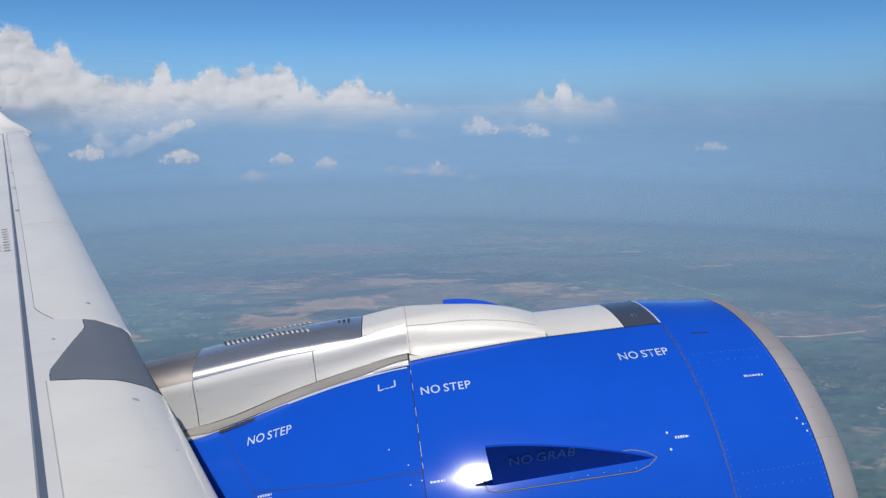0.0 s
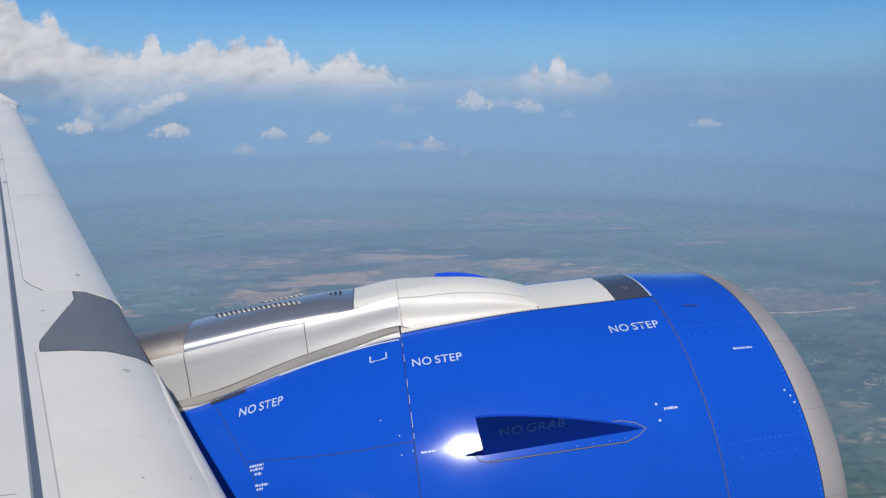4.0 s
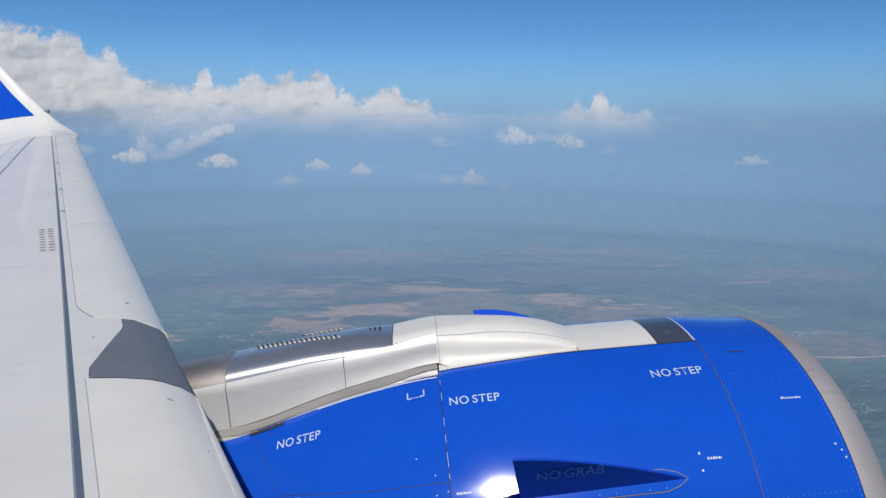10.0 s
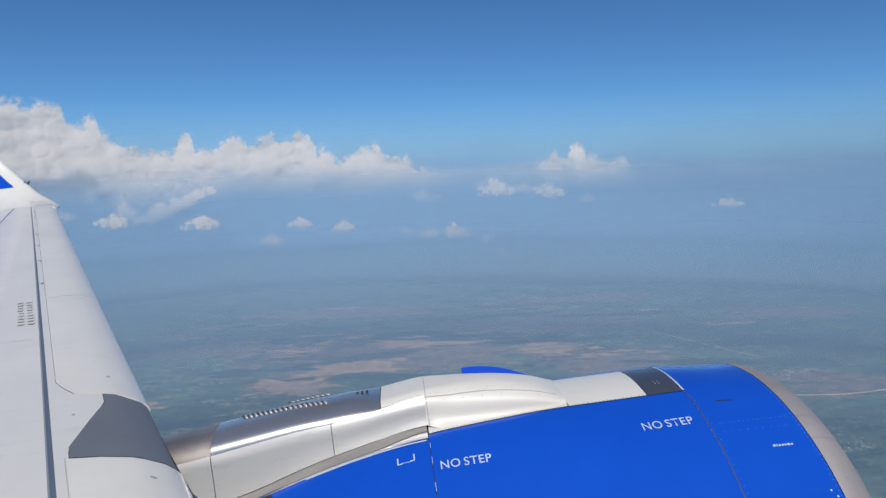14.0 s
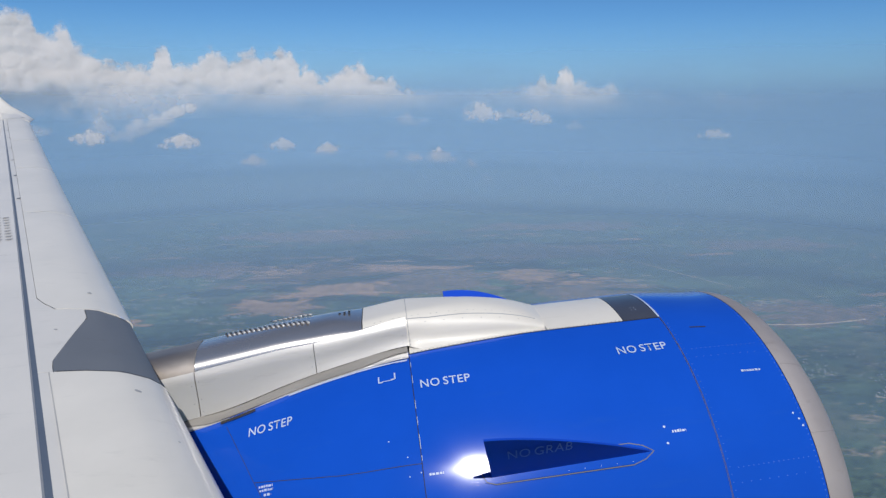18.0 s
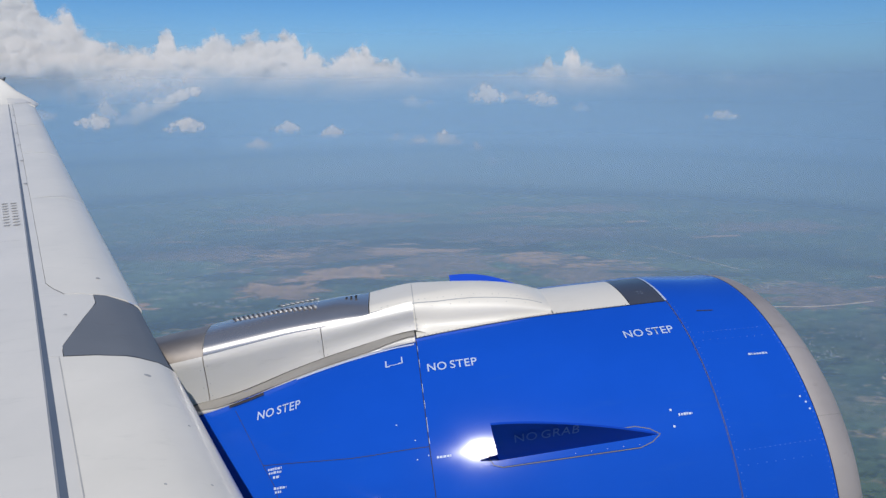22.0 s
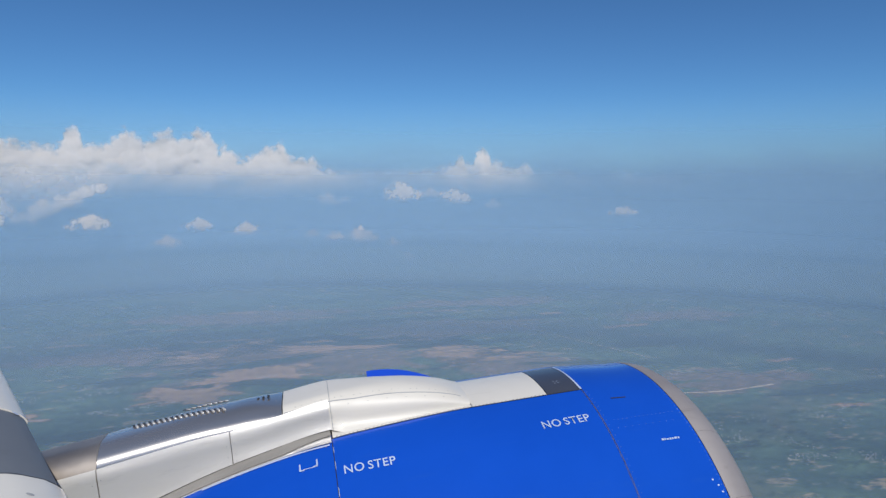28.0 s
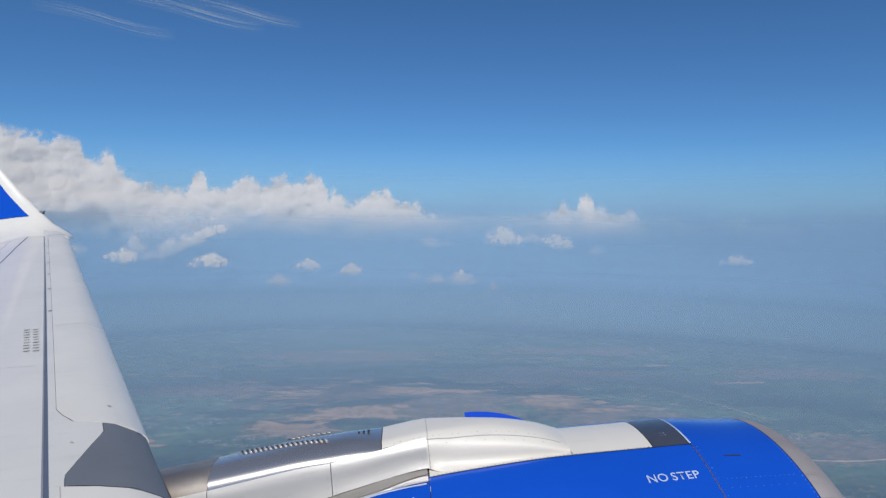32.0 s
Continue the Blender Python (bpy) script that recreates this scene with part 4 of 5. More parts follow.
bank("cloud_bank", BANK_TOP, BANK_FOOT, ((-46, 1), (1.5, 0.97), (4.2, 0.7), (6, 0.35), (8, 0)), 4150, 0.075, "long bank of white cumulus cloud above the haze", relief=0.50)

LINE_TOP = ((3, 0.2), (5.2, 0.5), (8.1, 0.5), (11.4, 0.55), (13.3, 0.7), (14.6, 1.1), (14.9, 1.7), (15.3, 1.6), (15.5, 1.0), (16.2, 1.1), (16.4, 1.7), (16.55, 2.1), (17.0, 2.35), (17.4, 2.15), (17.6, 1.7), (17.75, 1.2), (18.1, 1.4), (18.5, 1.1), (19.7, 0.6), (20.8, 0.95), (21.5, 0.4), (24.3, 0.5), (24.8, 0.0),
            (27, 0.1), (29.2, 0.4), (30, 0.0), (36, 0.1))
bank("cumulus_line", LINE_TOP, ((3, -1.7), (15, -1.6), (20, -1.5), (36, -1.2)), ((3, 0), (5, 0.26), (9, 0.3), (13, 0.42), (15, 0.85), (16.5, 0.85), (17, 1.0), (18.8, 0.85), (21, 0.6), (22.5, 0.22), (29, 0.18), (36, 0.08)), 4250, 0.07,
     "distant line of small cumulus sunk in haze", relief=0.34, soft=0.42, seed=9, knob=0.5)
# heading, height, half width, half height, distance, density
PUFFS = ((-14.1, -3.75, 1.35, 0.66, 1190, 0.95), (-20.6, -3.35, 1.15, 0.6, 1190, 0.72), (-19.7, -2.5, 0.8, 0.9, 1200, 0.3), (-24.4, -2.7, 1.3, 0.6, 1200, 0.25), (-8.6, -5.45, 1.0, 0.45, 1190, 0.72), (-6.2, -4.15, 1.05, 0.55, 1190, 0.6),
         (-2.65, -4.55, 1.15, 0.5, 1190, 0.75), (2.9, -5.0, 0.6, 0.35, 1190, 0.35), (4.85, -5.3, 0.85, 0.38, 1190, 0.75), (7.2, -5.25, 1.15, 0.6, 1190, 1.0), (9.95, -5.9, 0.6, 0.34, 1190, 0.6), (11.2, -7.1, 0.62, 0.34, 1190, 0.35),
         (29.65, -3.1, 1.0, 0.5, 1200, 0.35), (10.8, -1.75, 1.6, 0.8, 1200, 0.42), (15.2, -1.95, 1.2, 0.7, 1200, 0.40), (13.0, -1.6, 1.2, 0.5, 1200, 0.2), (18.5, -2.6, 0.9, 0.4, 1200, 0.15), (4.5, -2.2, 1.5, 0.5, 1200, 0.2))
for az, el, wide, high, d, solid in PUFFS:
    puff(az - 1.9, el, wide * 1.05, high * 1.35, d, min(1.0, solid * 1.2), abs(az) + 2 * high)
# the slanting arm that reaches down from the bank, with the thin veil that ties it to the base
ARM = ((-20.6, -3.2, 0.62), (-19.8, -3.0, 0.75), (-19.0, -2.45, 0.85), (-18.3, -2.35, 0.6), (-17.6, -1.95, 0.72), (-16.7, -1.6, 0.62), (-16.0, -1.2, 0.6), (-15.2, -0.95, 0.55))
A, E = np.meshgrid(np.arange(-26.0, -13.0, 0.05), np.arange(-4.8, 0.8, 0.05))
n2, n3 = grain(A * 0.7 + 14, E * 0.9 + 3, 3), grain(A * 2.6 + 4, E * 2.6 + 8, 5, 0.62)
mid = billow(A * 1.2 + 0.5 * n3, E * 1.2 + 0.5 * n3, 31)
total = sum(np.exp(4 * (1 - ((A - a) / r) ** 2 - ((E - e) / (0.75 * r)) ** 2)) for a, e, r in ARM)
q = np.log(total + 1e-6) / 4
arm = smooth(q + 1.9 * (n3 - 0.5) + 0.9 * (n2 - 0.5) + 0.4 * (mid - 0.6), -0.25, 1.05) * 0.92
veil = smooth(1 - ((A + 19.5) / 5.5) ** 2 - ((E + 0.7) / 1.9) ** 2 + 1.8 * (n2 - 0.5) + 0.9 * (n3 - 0.5), 0.0, 1.3) * 0.34
cover = 1 - (1 - arm) * (1 - veil)
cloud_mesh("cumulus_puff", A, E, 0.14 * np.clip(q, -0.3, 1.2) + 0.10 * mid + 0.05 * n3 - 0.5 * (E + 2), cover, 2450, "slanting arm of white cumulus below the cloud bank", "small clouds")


def cirrus_material():
    m, nodes, links, bsdf = material("cirrus_white")
    nodes.remove(bsdf)
    tc = nodes.new("ShaderNodeTexCoord")
    mp = nodes.new("ShaderNodeMapping")
    mp.inputs["Scale"].default_value = (0.7, 6.0, 1.0)
    n = nodes.new("ShaderNodeTexNoise")
    n.inputs["Scale"].default_value, n.inputs["Detail"].default_value, n.inputs["Roughness"].default_value = 1.6, 3, 0.5
    links.new(tc.outputs["UV"], mp.inputs[0])
    links.new(mp.outputs[0], n.inputs["Vector"])
    r = ramp(nodes, ((0.42, (0, 0, 0)), (0.74, (0.9, 0.9, 0.9))))
    links.new(n.outputs["Fac"], r.inputs[0])
    att = nodes.new("ShaderNodeAttribute")
    att.attribute_name = "thickness"
    mul = nodes.new("ShaderNodeMath")
    mul.operation = "MULTIPLY"
    links.new(r.outputs[0], mul.inputs[0])
    links.new(att.outputs["Fac"], mul.inputs[1])
    dif, tra, body, clear, mix = (nodes.new("ShaderNode" + k) for k in ("BsdfDiffuse", "BsdfTranslucent", "MixShader", "BsdfTransparent", "MixShader"))
    for s in (dif, tra):
        s.inputs["Color"].default_value = (0.92, 0.93, 0.95, 1)
    body.inputs[0].default_value = 0.5
    links.new(dif.outputs[0], body.inputs[1])
    links.new(tra.outputs[0], body.inputs[2])
    links.new(mul.outputs[0], mix.inputs[0])
    links.new(clear.outputs[0], mix.inputs[1])
    links.new(body.outputs[0], mix.inputs[2])
    links.new(mix.outputs[0], nodes["Material Output"].inputs["Surface"])
    return m


CIRRUS = cirrus_material()


def cirrus(az0, el0, az1, el1, wide):
    """A thin veil of ice cloud drawn out by the wind."""
    bm = bmesh.new()
    uv = bm.loops.layers.uv.new("UVMap")
    lay = bm.verts.layers.float.new("thickness")
    grid = []
    for i, f in enumerate(span(0, 1, 25)):
        row = []
        for k, g in enumerate(span(-1, 1, 9)):
            p = at_sky(az0 + (az1 - az0) * f, el0 + (el1 - el0) * f + g * wide + 0.15 * math.sin(6 * f), 4550)
            v = bm.verts.new(p)
            v[lay] = (1 - g * g) * math.sin(math.pi * f) ** 0.7
            row.append((v, (f, g * 0.5 + 0.5 + az0)))
        grid.append(row)
    for a, b in zip(grid[:-1], grid[1:]):
        for k in range(8):
            q = (a[k], b[k], b[k + 1], a[k + 1])
            face = bm.faces.new([v for v, _ in q])
            for loop, (_, c) in zip(face.loops, q):
                loop[uv].uv = c
    return tagged(link_mesh("cirrus", bm, CIRRUS), "thin wind-drawn streak of white cirrus", "cloud", "cirrus streaks")


cirrus(-28.5, 15.1, -18.5, 14.2, 0.5)
cirrus(-22.5, 16.6, -11.5, 15.5, 0.6)
cirrus(-18.0, 17.0, -8.5, 15.9, 0.5)

# ---- markings and small parts of the engine ----
def word_meshes(text, thick=0.0):
    """The words of a text as flat meshes, laid out on one line, with the line's width and height."""
    made, pen, top = [], 0.0, 0.0
    for word in text.split():
        cu = bpy.data.curves.new("lettering", "FONT")
        cu.body, cu.size, cu.offset, cu.space_character = word, 1.0, thick, 1.08
        tmp = bpy.data.objects.new("lettering", cu)
        me = bpy.data.meshes.new_from_object(tmp)
        bpy.data.objects.remove(tmp)
        low, base = min(v.co.x for v in me.vertices), min(v.co.y for v in me.vertices)
        for v in me.vertices:
            v.co.x += pen - low
            v.co.y -= base
        pen = max(v.co.x for v in me.vertices) + 0.30
        top = max(top, max(v.co.y for v in me.vertices))
        made.append((word, me))
    return made, pen - 0.30, top


def letters(text, x0, x1, deg, cap, mat, parent, lift=0.003):
    """Words laid on the nacelle: from station x0 to x1, baseline at deg, capitals cap metres high."""
    words, wide, top = word_meshes(text, 0.009)
    for word, me in words:
        for v in me.vertices:
            x = x0 + v.co.x / wide * (x1 - x0)
            v.co = skin(x, deg + math.degrees(v.co.y / top * cap / radius(x)), lift)
        me.materials.append(mat)
        ob = tagged(new("lettering", me), "pale painted word " + word)
        ob.parent = parent


letters("NO STEP", 1.193, 1.484, -24.7, 0.056, MARK, fan_cowl)
letters("NO STEP", 0.044, 0.324, -27.1, 0.056, MARK, fan_cowl)
letters("NO STEP", -0.945, -0.690, -29.4, 0.056, MARK, reverser)


def stripe(points, width, mat, parent, name, lift=0.002, label=""):
    """A thin line drawn on the nacelle through (station, degrees) points."""
    bm = bmesh.new()
    prev = None
    line = []
    for (xa, da), (xb, db) in zip(points[:-1], points[1:]):
        for k in range(8):
            line.append((xa + (xb - xa) * k / 8, da + (db - da) * k / 8))
    line.append(points[-1])
    for i, (x, d) in enumerate(line):
        xa, da = line[max(i - 1, 0)]
        xb, db = line[min(i + 1, len(line) - 1)]
        dx, dy = xb - xa, radians(db - da) * radius(x)
        l = math.hypot(dx, dy) or 1
        ox, od = -dy / l * width / 2, math.degrees(dx / l * width / 2 / radius(x))
        cur = [bm.verts.new(skin(x + s * ox, d + s * od, lift)) for s in (-1, 1)]
        if prev:
            bm.faces.new((prev[0], prev[1], cur[1], cur[0]))
        prev = cur
    return part(name, bm, mat, parent, label)


def dots(places, r, mat, parent, name="rivet_row", lift=0.003, label=""):
    """Rivet heads on the nacelle, low domes."""
    bm = bmesh.new()
    for x, d in places:
        c, n = skin(x, d, 0), (skin(x, d, 1) - skin(x, d, 0))
        e = Vector((1, 0, 0))
        f = n.cross(e)
        top = bm.verts.new(c + n * lift)
        rim = [bm.verts.new(c + n * 0.0006 + (e * math.cos(a) + f * math.sin(a)) * r) for a in span(0, 2 * math.pi, 7)[:-1]]
        for i in range(6):
            bm.faces.new((top, rim[i], rim[(i + 1) % 6]))
    return tagged(part(name, bm, mat, parent, label), kind="stuff" if len(places) > 1 else "")


def bar(x0, x1, d0, d1, mat, parent, name="marking", lift=0.002):
    return stripe(((x0, (d0 + d1) / 2), (x1, (d0 + d1) / 2)), radians(abs(d1 - d0)) * radius(x0), mat, parent, name, lift)


# panel joints, with the pale sealant line at the front of the fan cowl
stripe([(1.556, d) for d in range(-180, 181, 6)], 0.0024, SEAM, inlet, "panel_joint")
stripe([(1.5505, d) for d in range(-11, -141, -6)], 0.0014, SEAL, fan_cowl, "sealant_line", 0.0018)
stripe([(0.0, d) for d in range(-11, -141, -6)], 0.0026, DARK, fan_cowl, "panel_joint")
for d0, d1 in ((-17.5, -19.5), (-22.5, -25.2), (-30.5, -33.0), (-35.2, -37.5), (-39.8, -43.5), (-45.0, -46.3)):
    stripe(((0.003, d0), (0.003, d1)), 0.0024, MARK, fan_cowl, "worn_edge", 0.0024)
stripe(((-1.09, -23.0), (-1.0, -33), (-0.90, -44.0), (-0.84, -50), (-0.78, -62)), 0.0028, DARK, reverser, "panel_joint")
stripe(((-0.90, -44.0), (-0.74, -45.0), (-0.563, -46.0), (-0.42, -46.7), (-0.293, -46.9), (-0.071, -46.9), (0.0, -47.0)), 0.0032, DARK, reverser, "panel_joint")
stripe([(x, -crown(x) + 0.1) for x in span(0.004, 1.545, 12)], 0.006, DARK, fan_cowl, "panel_joint", 0.0026)
stripe(((1.552, -11), (1.552, 0), (1.552, 11)), 0.012, MARK, engine, "sealant_line", 0.004)
dots([(0.03 + 0.024 * k, -crown(0.03 + 0.024 * k) + 0.55) for k in range(62)], 0.0045, DARK, fan_cowl, "rivet_row", 0.005)

dots([(1.43 + 0.022 * (k % 2), -5.2 + 1.3 * (k // 2)) for k in range(4)], 0.004, MARK, engine, "bolt_row", 0.005)

# rivets round the lip joint and along the inlet cowl
dots([(2.053, d * 1.35) for d in range(-80, 20)], 0.003, RIVET, inlet)
dots([(1.62 + 0.028 * k, -25.6 + 0.05 * k) for k in range(15)], 0.0027, RIVET, inlet)
dots([(1.62 + 0.045 * k, -28.4 + 0.05 * k) for k in range(9)], 0.0027, RIVET, inlet)
dots([(1.62 + 0.028 * k, -58.0) for k in range(15)], 0.0027, RIVET, inlet)
dots([(1.62 + 0.05 * k, -61.5) for k in range(8)], 0.0027, RIVET, inlet)
dots([(1.575, d * 1.8) for d in range(-60, -6)], 0.0024, RIVET, inlet)
for spot in ((2.015, -47.0), (2.035, -48.6), (2.043, -50.4)):
    dots((spot,), 0.006, MARK, inlet, "patch_dot")
for spot in ((1.291, -46.3), (1.286, -50.3)):
    dots((spot,), 0.007, MARK, fan_cowl, "patch_dot")
for spot in ((-0.16, -40.5), (-0.07, -45.0), (-0.07, -49.6), (-0.01, -49.0)):
    dots((spot,), 0.004, MARK, reverser, "latch_dot")

# small stencils that cannot be read: rows of short dashes
def stencil(x0, x1, d, high, parent, seed):
    rnd = random.Random(seed)
    bm = bmesh.new()
    x = x0
    while x < x1:
        w = rnd.uniform(0.007, 0.016)
        deep = math.degrees(high * rnd.uniform(0.75, 1.0) / radius(x))
        bm.faces.new([bm.verts.new(skin(a, b, 0.0025)) for a, b in ((x, d), (min(x + w, x1), d), (min(x + w, x1), d + deep), (x, d + deep))])
        x += w + rnd.uniform(0.003, 0.006)
    return tagged(part("stencil_line", bm, MARK, parent), kind="stuff")


stencil(1.325, 1.400, -48.0, 0.014, fan_cowl, 1)
stencil(1.835, 1.950, -34.3, 0.013, inlet, 2)
for k, (x0, x1, d) in enumerate(((-0.872, -0.795, -45.9), (-0.868, -0.795, -46.9), (-0.845, -0.805, -48.2), (-0.842, -0.772, -51.2), (-0.836, -0.80, -52.2))):
    stencil(x0, x1, d, 0.013, reverser, 3 + k)
stencil(0.03, 0.105, -50.0, 0.014, fan_cowl, 9)
bar(1.69, 1.79, -17.2, -16.8, DARK, inlet, "recess")
bar(-0.17, -0.11, -22.9, -22.7, MARK, reverser)
stripe(((-0.188, -20.8), (-0.188, -23.0), (-0.165, -23.0)), 0.008, MARK, reverser, "marking")
stripe(((-0.095, -20.4), (-0.095, -22.6), (-0.118, -22.6)), 0.008, MARK, reverser, "marking")
def strip_foot(x):
    """Degrees from the crown at the lower edge of the sealant strips."""
    return math.degrees(math.atan2(0.345, seam_z(x) - 0.034 - AXIS_Z))


stripe([(x, -strip_foot(x) - 0.35) for x in span(-0.72, -0.015, 14)], 0.011, MARK, reverser, "edge_line", 0.006)
stripe(((-1.13, -20.9), (-1.02, -20.6), (-0.92, -20.0)), 0.020, DARK, reverser, "recess", 0.012)

# the outline of the inboard strake's plate, its bolts and the words on the fin
PL, PW = 51.6, 2.5
outline = [(0.72, -PL + PW), (0.36, -PL + PW), (0.315, -PL + PW * 0.7), (0.295, -PL), (0.315, -PL - PW * 0.7), (0.36, -PL - PW), (0.6, -PL - PW), (0.86, -PL - PW), (1.08, -PL - PW), (1.15, -PL - PW * 0.62), (1.20, -PL), (1.15, -PL + PW * 0.62), (1.08, -PL + PW), (0.72, -PL + PW)]
stripe(outline, 0.0045, SEAL, fan_cowl, "plate_sealant", 0.007)
dots([(0.40 + 0.085 * k, -PL - 1.7) for k in range(4, 9)] + [(0.9 + 0.085 * k, -PL + 1.7) for k in range(3)], 0.004, MARK, fan_cowl, "bolt_row", 0.012)
words, wide, top = word_meshes("NO GRAB")
for word, me in words:
    for v in me.vertices:
        x = 0.44 + 0.31 * v.co.x / wide
        root, tip, tan = fin_frame(-1, 51.5, 11.3, (x - 0.345) / 0.853, 0.548)
        v.co = root + (tip - root).normalized() * (0.27 + 0.12 * v.co.y / top) + tan * 0.0135
    me.materials.append(FADED)
    ob = tagged(new("lettering", me), "faded painted word " + word)
    ob.parent = engine

# ---- small parts of the pylon ----
def box_bm(bm, c, u, v, w):
    """A bevel-less small block from a centre and three half axes."""
    p = [c + u * a + v * b + w * d for a in (-1, 1) for b in (-1, 1) for d in (-1, 1)]
    q = [bm.verts.new(x) for x in p]
    for f in ((0, 1, 3, 2), (4, 6, 7, 5), (0, 4, 5, 1), (2, 3, 7, 6), (0, 2, 6, 4), (1, 5, 7, 3)):
        bm.faces.new([q[i] for i in f])


X, Y, Z = Vector((1, 0, 0)), Vector((0, 1, 0)), Vector((0, 0, 1))
for k in range(17):
    x = -1.10 + 0.0315 * k
    rows = [(AXIS_Y - 0.045 + 0.085 * (16 - k) / 16, 0.040)] + ([(AXIS_Y + 0.10, 0.010)] if k > 8 else [])
    for y, wide in rows:
        z = top_z(x) + 0.0325
        bm = bmesh.new()
        box_bm(bm, Vector((x - 0.010, y, z + 0.001)), X * 0.0048 + Y * 0.002, Y * wide - X * 0.017, Z * 0.0016)
        part("louvre_slot", bm, SEAM, pylon)
        bm = bmesh.new()
        box_bm(bm, Vector((x - 0.001, y + wide * 0.3, z + 0.0036)), X * 0.0052 + Z * 0.0030, Y * wide * 0.72 - X * 0.012, X * 0.0030 - Z * 0.0010)
        part("louvre", bm, SIDE, pylon)
bm = bmesh.new()
a, b = [[Vector(p) + Vector((0, -0.0012, 0.0014)) for p in pylon_ring(x, 0.213, 0.165, 0.034)[4:-1]] for x in (-1.272, -1.266)]
for i in range(len(a) - 1):
    bm.faces.new([bm.verts.new(q) for q in (a[i], b[i], b[i + 1], a[i + 1])])
part("panel_joint", bm, SEAL, pylon)
for k in range(3):
    x = -0.40 + 0.03 * k
    bm = bmesh.new()
    box_bm(bm, Vector((x, AXIS_Y + 0.03, top_z(x) + 0.024)), X * 0.006, Y * 0.016, Z * 0.004)
    part("vent", bm, DARK, pylon)


for x in (-1.269, -0.557, -0.003):
    bm = bmesh.new()
    for k in range(3):
        for s in (-1, 1):
            f = (0.10, 0.42, 0.88)[k] + 0.05 * s
            z0, z1 = seam_z(x), top_z(x) - 0.10
            c = Vector((x + s * 0.022, AXIS_Y - 0.2475 + 0.018 * f, z0 + (z1 - z0) * f))
            box_bm(bm, c, X * 0.0013, Y * 0.002, Z * 0.0013)
    tagged(part("screw_row", bm, INK, pylon), kind="stuff")

# seams on the cream fairing: a joint over the shoulder and one across
bm = bmesh.new()
prev = None
for x in span(-0.25, 0.80, 40):
    p = Vector(nose_ring(x)[8]) + Vector((0, -0.0012, 0.0014))
    cur = (bm.verts.new(Vector(p) + Vector((0, -0.0012, -0.003))), bm.verts.new(Vector(p) + Vector((0, 0.0012, 0.002))))
    if prev:
        bm.faces.new((prev[0], cur[0], cur[1], prev[1]))
    prev = cur
part("panel_joint", bm, INK, pylon)
for x in (0.012,):
    bm = bmesh.new()
    a, b = [[Vector(p) + Vector((0, -0.0016, 0.0014)) for p in nose_ring(q)] for q in (x, x + 0.004)]
    for i in range(len(a) - 1):
        bm.faces.new([bm.verts.new(q) for q in (a[i], b[i], b[i + 1], a[i + 1])])
    part("panel_joint", bm, INK, pylon)
stripe(((0.848, -11.2), (0.838, -5), (0.836, 0), (0.84, 8)), 0.005, SEAL, engine, "panel_joint", 0.006)
bm = bmesh.new()
for k in range(26):
    p = Vector(nose_ring(-0.22 + 0.038 * k)[9 if k % 3 else 7])
    box_bm(bm, p, X * 0.0022, Y * 0.0016, Z * 0.0016)
tagged(part("screw_row", bm, INK, pylon), kind="stuff")

# ---- small parts of the wing ----
# the winglet's blue inner face
bm = bmesh.new()
prev = None
low_ring = [a + (b - a) * 0.55 for a, b in zip(WINGLET_RINGS[3], WINGLET_RINGS[4])]
for ring in [low_ring] + WINGLET_RINGS[4:9]:
    f0 = ring[4] + (ring[5] - ring[4]) * 0.05
    inward = Vector((0, -0.012, 0.004))
    cur = [bm.verts.new(p + inward) for p in (f0, ring[5], ring[6], ring[7])]
    if prev:
        for i in range(3):
            bm.faces.new((prev[i], prev[i + 1], cur[i + 1], cur[i]))
    prev = cur
part("winglet_blue_panel", bm, BLUE, winglet, "blue painted winglet face")
bm = bmesh.new()
box_bm(bm, Vector(WINGLET_RINGS[4][0]) + Vector((0.03, -0.03, -0.02)), X * 0.05, Y * 0.03, Z * 0.035 + X * 0.02)
part("navigation_light", bm, GREY, winglet, "small grey light housing")


def wing_line(points, width, mat, name, lift=0.003):
    """A thin line on the wing's upper skin through (y, metres behind the leading edge) points."""
    bm = bmesh.new()
    line = []
    for (ya, ba), (yb, bb) in zip(points[:-1], points[1:]):
        for k in range(8):
            line.append(upper(ya + (yb - ya) * k / 8, ba + (bb - ba) * k / 8, lift))
    line.append(upper(*points[-1], lift))
    prev = None
    for i, p in enumerate(line):
        d = (line[min(i + 1, len(line) - 1)] - line[max(i - 1, 0)]).normalized()
        s = d.cross(Z).normalized() * width / 2
        cur = (bm.verts.new(p + s), bm.verts.new(p - s))
        if prev:
            bm.faces.new((prev[0], cur[0], cur[1], prev[1]))
        prev = cur
    return part(name, bm, mat, wing)


wing_line(((13.45, 0.79), (12.3, 1.0), (10.7, 1.27), (8.8, 1.6)), 0.018, GAP, "panel_joint")
wing_line(((13.30, 1.12), (12.6, 1.26), (11.6, 1.46)), 0.014, SOFT, "panel_joint")
wing_line(((13.44, 0.50), (13.40, 0.80), (13.3, 1.5)), 0.012, SOFT, "panel_joint")
for y in (12.9, 12.3, 11.6, 10.7, 9.8, 8.8, 7.6):
    wing_line(((y, b_slat(y) + 0.006), (y, b_slat(y) + 0.036)), 0.06, INK, "hinge_cover", 0.0035)
wing_line([(y, b_slat(y)) for y in (-0.4, 1.0, 2.2, 3.48)], 0.005, SOFT, "panel_joint", 0.002)
wing_line(((3.487, 0.004), (3.487, 0.1), (3.487, 0.3), (3.487, 0.55)), 0.006, DARK, "panel_joint", 0.002)
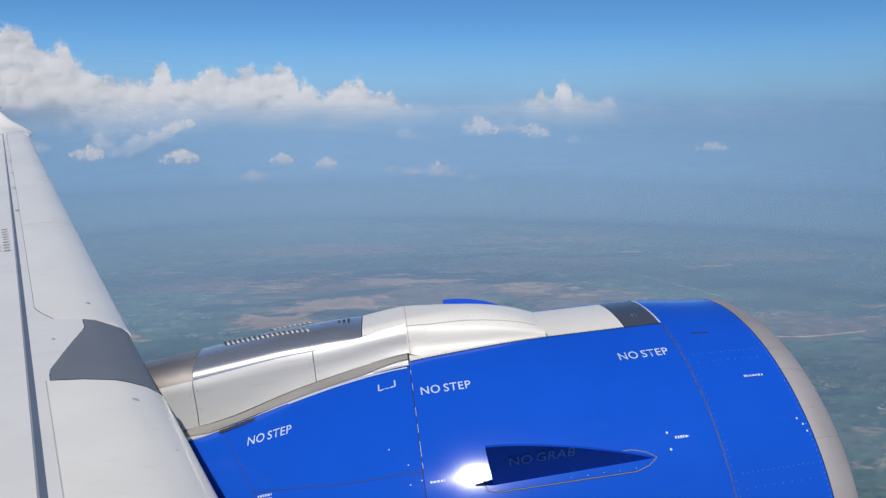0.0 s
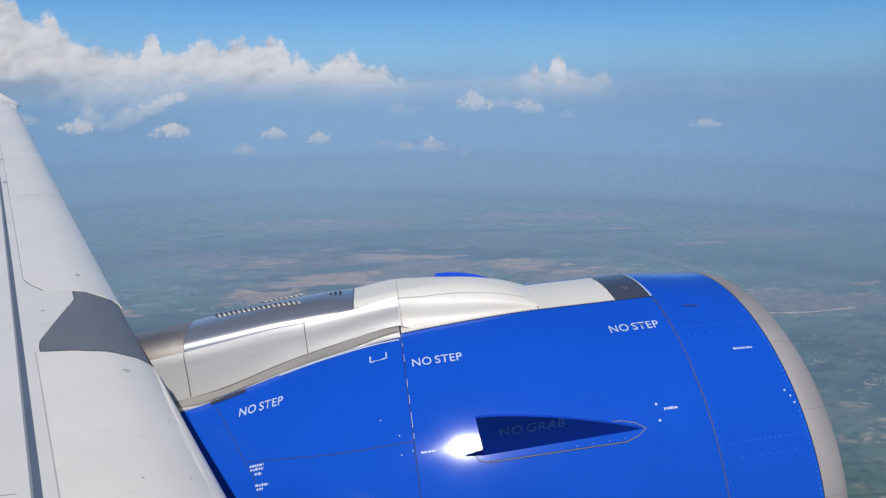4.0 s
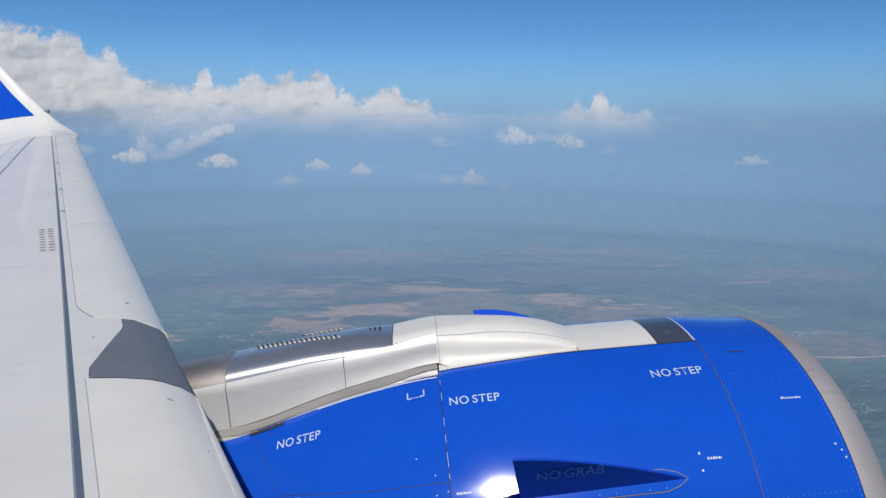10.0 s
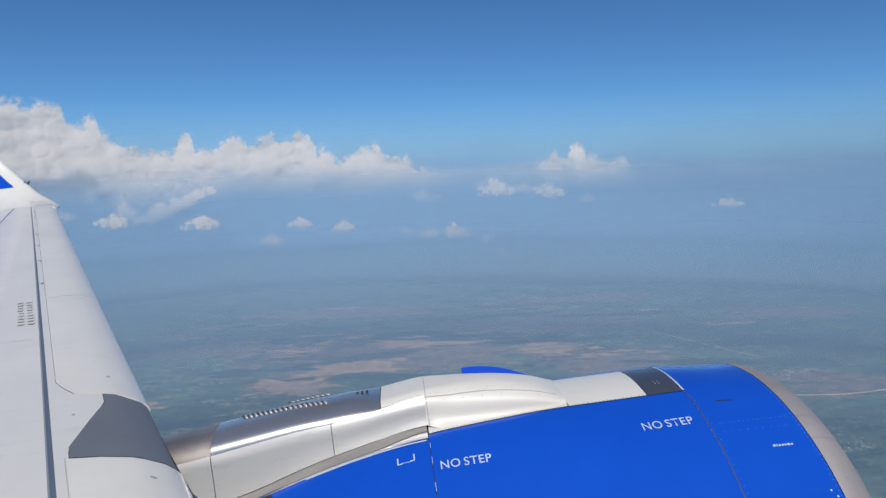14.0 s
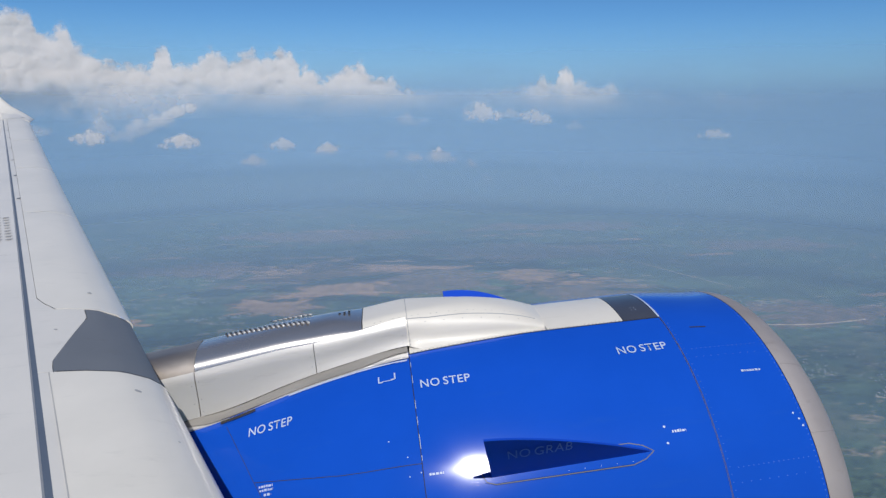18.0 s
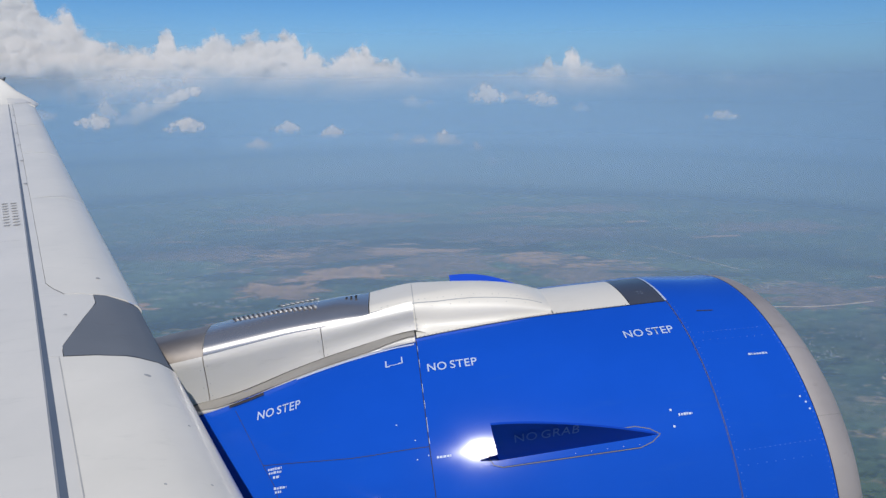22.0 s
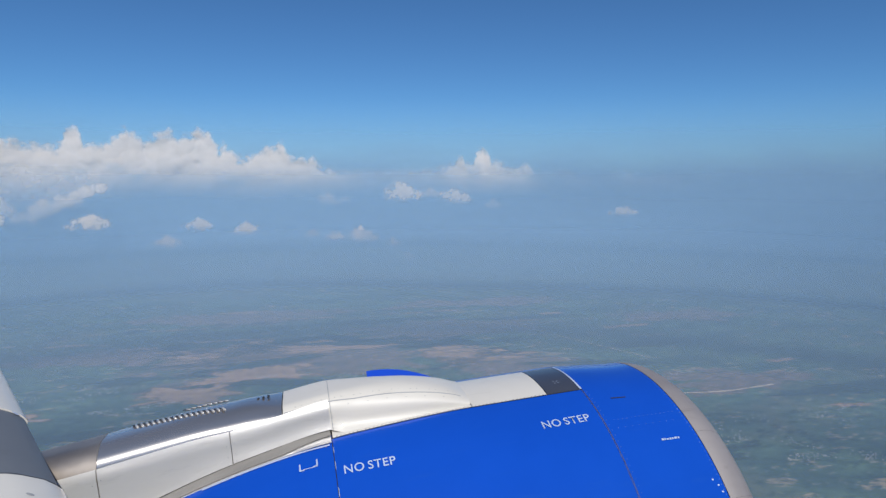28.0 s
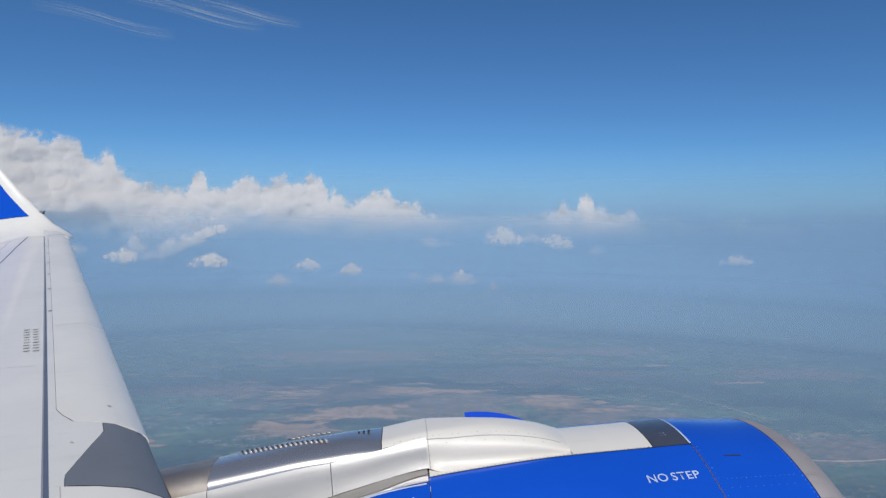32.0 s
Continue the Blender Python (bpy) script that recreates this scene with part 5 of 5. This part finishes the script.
for y in (5.6, 2.3):
    wing_line(((y, b_box(y) + 0.05), (y, 1.6)), 0.004, SOFT, "panel_joint")
for inner, outer in ((6.95, 7.16), (9.22, 9.40), (11.27, 11.52)):
    wing_line(((inner, b_slat(inner) - 0.03), ((inner + outer) / 2, 0.26), (outer, 0.06)), 0.007, SOFT, "slat_joint", 0.003)
wing_line(((13.52, 0.42), (13.62, 0.2), (13.80, 0.02)), 0.02, INK, "slat_joint", 0.012)
# two stencilled lines, too small to read
for col in range(2):
    for k in range(9):
        y = 6.06 + 0.093 * k
        b = 0.67 + 0.085 * col
        wing_line(((y, b), (y, b + 0.05)), 0.05 if k != 4 else 0.03, SOFT, "stencil_bar", 0.004)


def wing_dot(y, b, r, mat, name):
    bm = bmesh.new()
    c = upper(y, b, 0.004)
    top = bm.verts.new(c + Z * 0.003)
    rim = [bm.verts.new(upper(y + 0.8 * r * math.sin(a), b + r * math.cos(a), 0.0012)) for a in span(0, 2 * math.pi, 9)[:-1]]
    for i in range(8):
        bm.faces.new((top, rim[i], rim[(i + 1) % 8]))
    return part(name, bm, mat, wing)


wing_dot(3.29, 0.175, 0.018, INK, "drain_cap")
wing_dot(4.71, 0.21, 0.016, INK, "drain_cap")
wing_dot(4.375, 0.06, 0.02, MARK, "patch_dot")
wing_dot(4.05, 0.50, 0.012, INK, "drain_cap")
wing_dot(2.365, 0.30, 0.007, INK, "drain_cap")
wing_dot(2.40, 0.12, 0.006, INK, "drain_cap")
wing_dot(2.85, 0.09, 0.006, INK, "drain_cap")

# ---- fuselage: the shell behind the camera, with the open window through which it looks ----
FY, FZ, FR, FT = -1.87, -0.45, 1.975, 0.075
fuselage = thing("fuselage", "white airliner fuselage side with a row of cabin windows", "fuselage")


def shell(x, deg, r):
    a = radians(deg)
    return Vector((x, FY + r * math.cos(a), FZ + r * math.sin(a)))


xs = [-9.0, -6.5]
for k in range(-8, 10):
    xs += [0.533 * k - 0.14, 0.533 * k + 0.14]
xs += [6.5, 9.0]
degs = sorted(set([-90 + 7.5 * k for k in range(48)] + [7.6, 18.8]))
degs = [d for d in degs if not (7.6 < d < 18.8)]
bm = bmesh.new()
go = [[bm.verts.new(shell(x, d, FR)) for d in degs] for x in xs]
gi = [[bm.verts.new(shell(x, d, FR - FT)) for d in degs] for x in xs]
hole_j = degs.index(7.6)
holes = set()
for i in range(len(xs) - 1):
    if abs(xs[i + 1] - xs[i] - 0.28) < 1e-6:
        holes.add((i, hole_j))
nd = len(degs)
for i in range(len(xs) - 1):
    for j in range(nd):
        k = (j + 1) % nd
        if (i, j) in holes:
            o, n = (go[i][j], go[i + 1][j], go[i + 1][k], go[i][k]), (gi[i][j], gi[i + 1][j], gi[i + 1][k], gi[i][k])
            for a in range(4):
                bm.faces.new((o[a], o[(a + 1) % 4], n[(a + 1) % 4], n[a]))
        else:
            bm.faces.new((go[i][j], go[i + 1][j], go[i + 1][k], go[i][k]))
            bm.faces.new((gi[i][j], gi[i][k], gi[i + 1][k], gi[i + 1][j]))
bm.faces.new([v for v in go[0]])
bm.faces.new([v for v in go[-1]])
sharp(part("cabin_shell", bm, WHITE, fuselage, "white cabin shell"), 40)
PANE = paint("cabin_pane", (0.03, 0.035, 0.04), (0.05, 0.055, 0.06), 0.08, coat=1.0, bump=0)
for k in range(-8, 10):
    if k == 0:
        continue
    x0, x1 = 0.533 * k - 0.145, 0.533 * k + 0.145
    part("cabin_window", slab([[shell(x, d, FR - 0.02) for d in (7.4, 13.2, 19.0)] for x in (x0, x1)], [[shell(x, d, FR - 0.03) for d in (7.4, 13.2, 19.0)] for x in (x0, x1)]), PANE, fuselage)
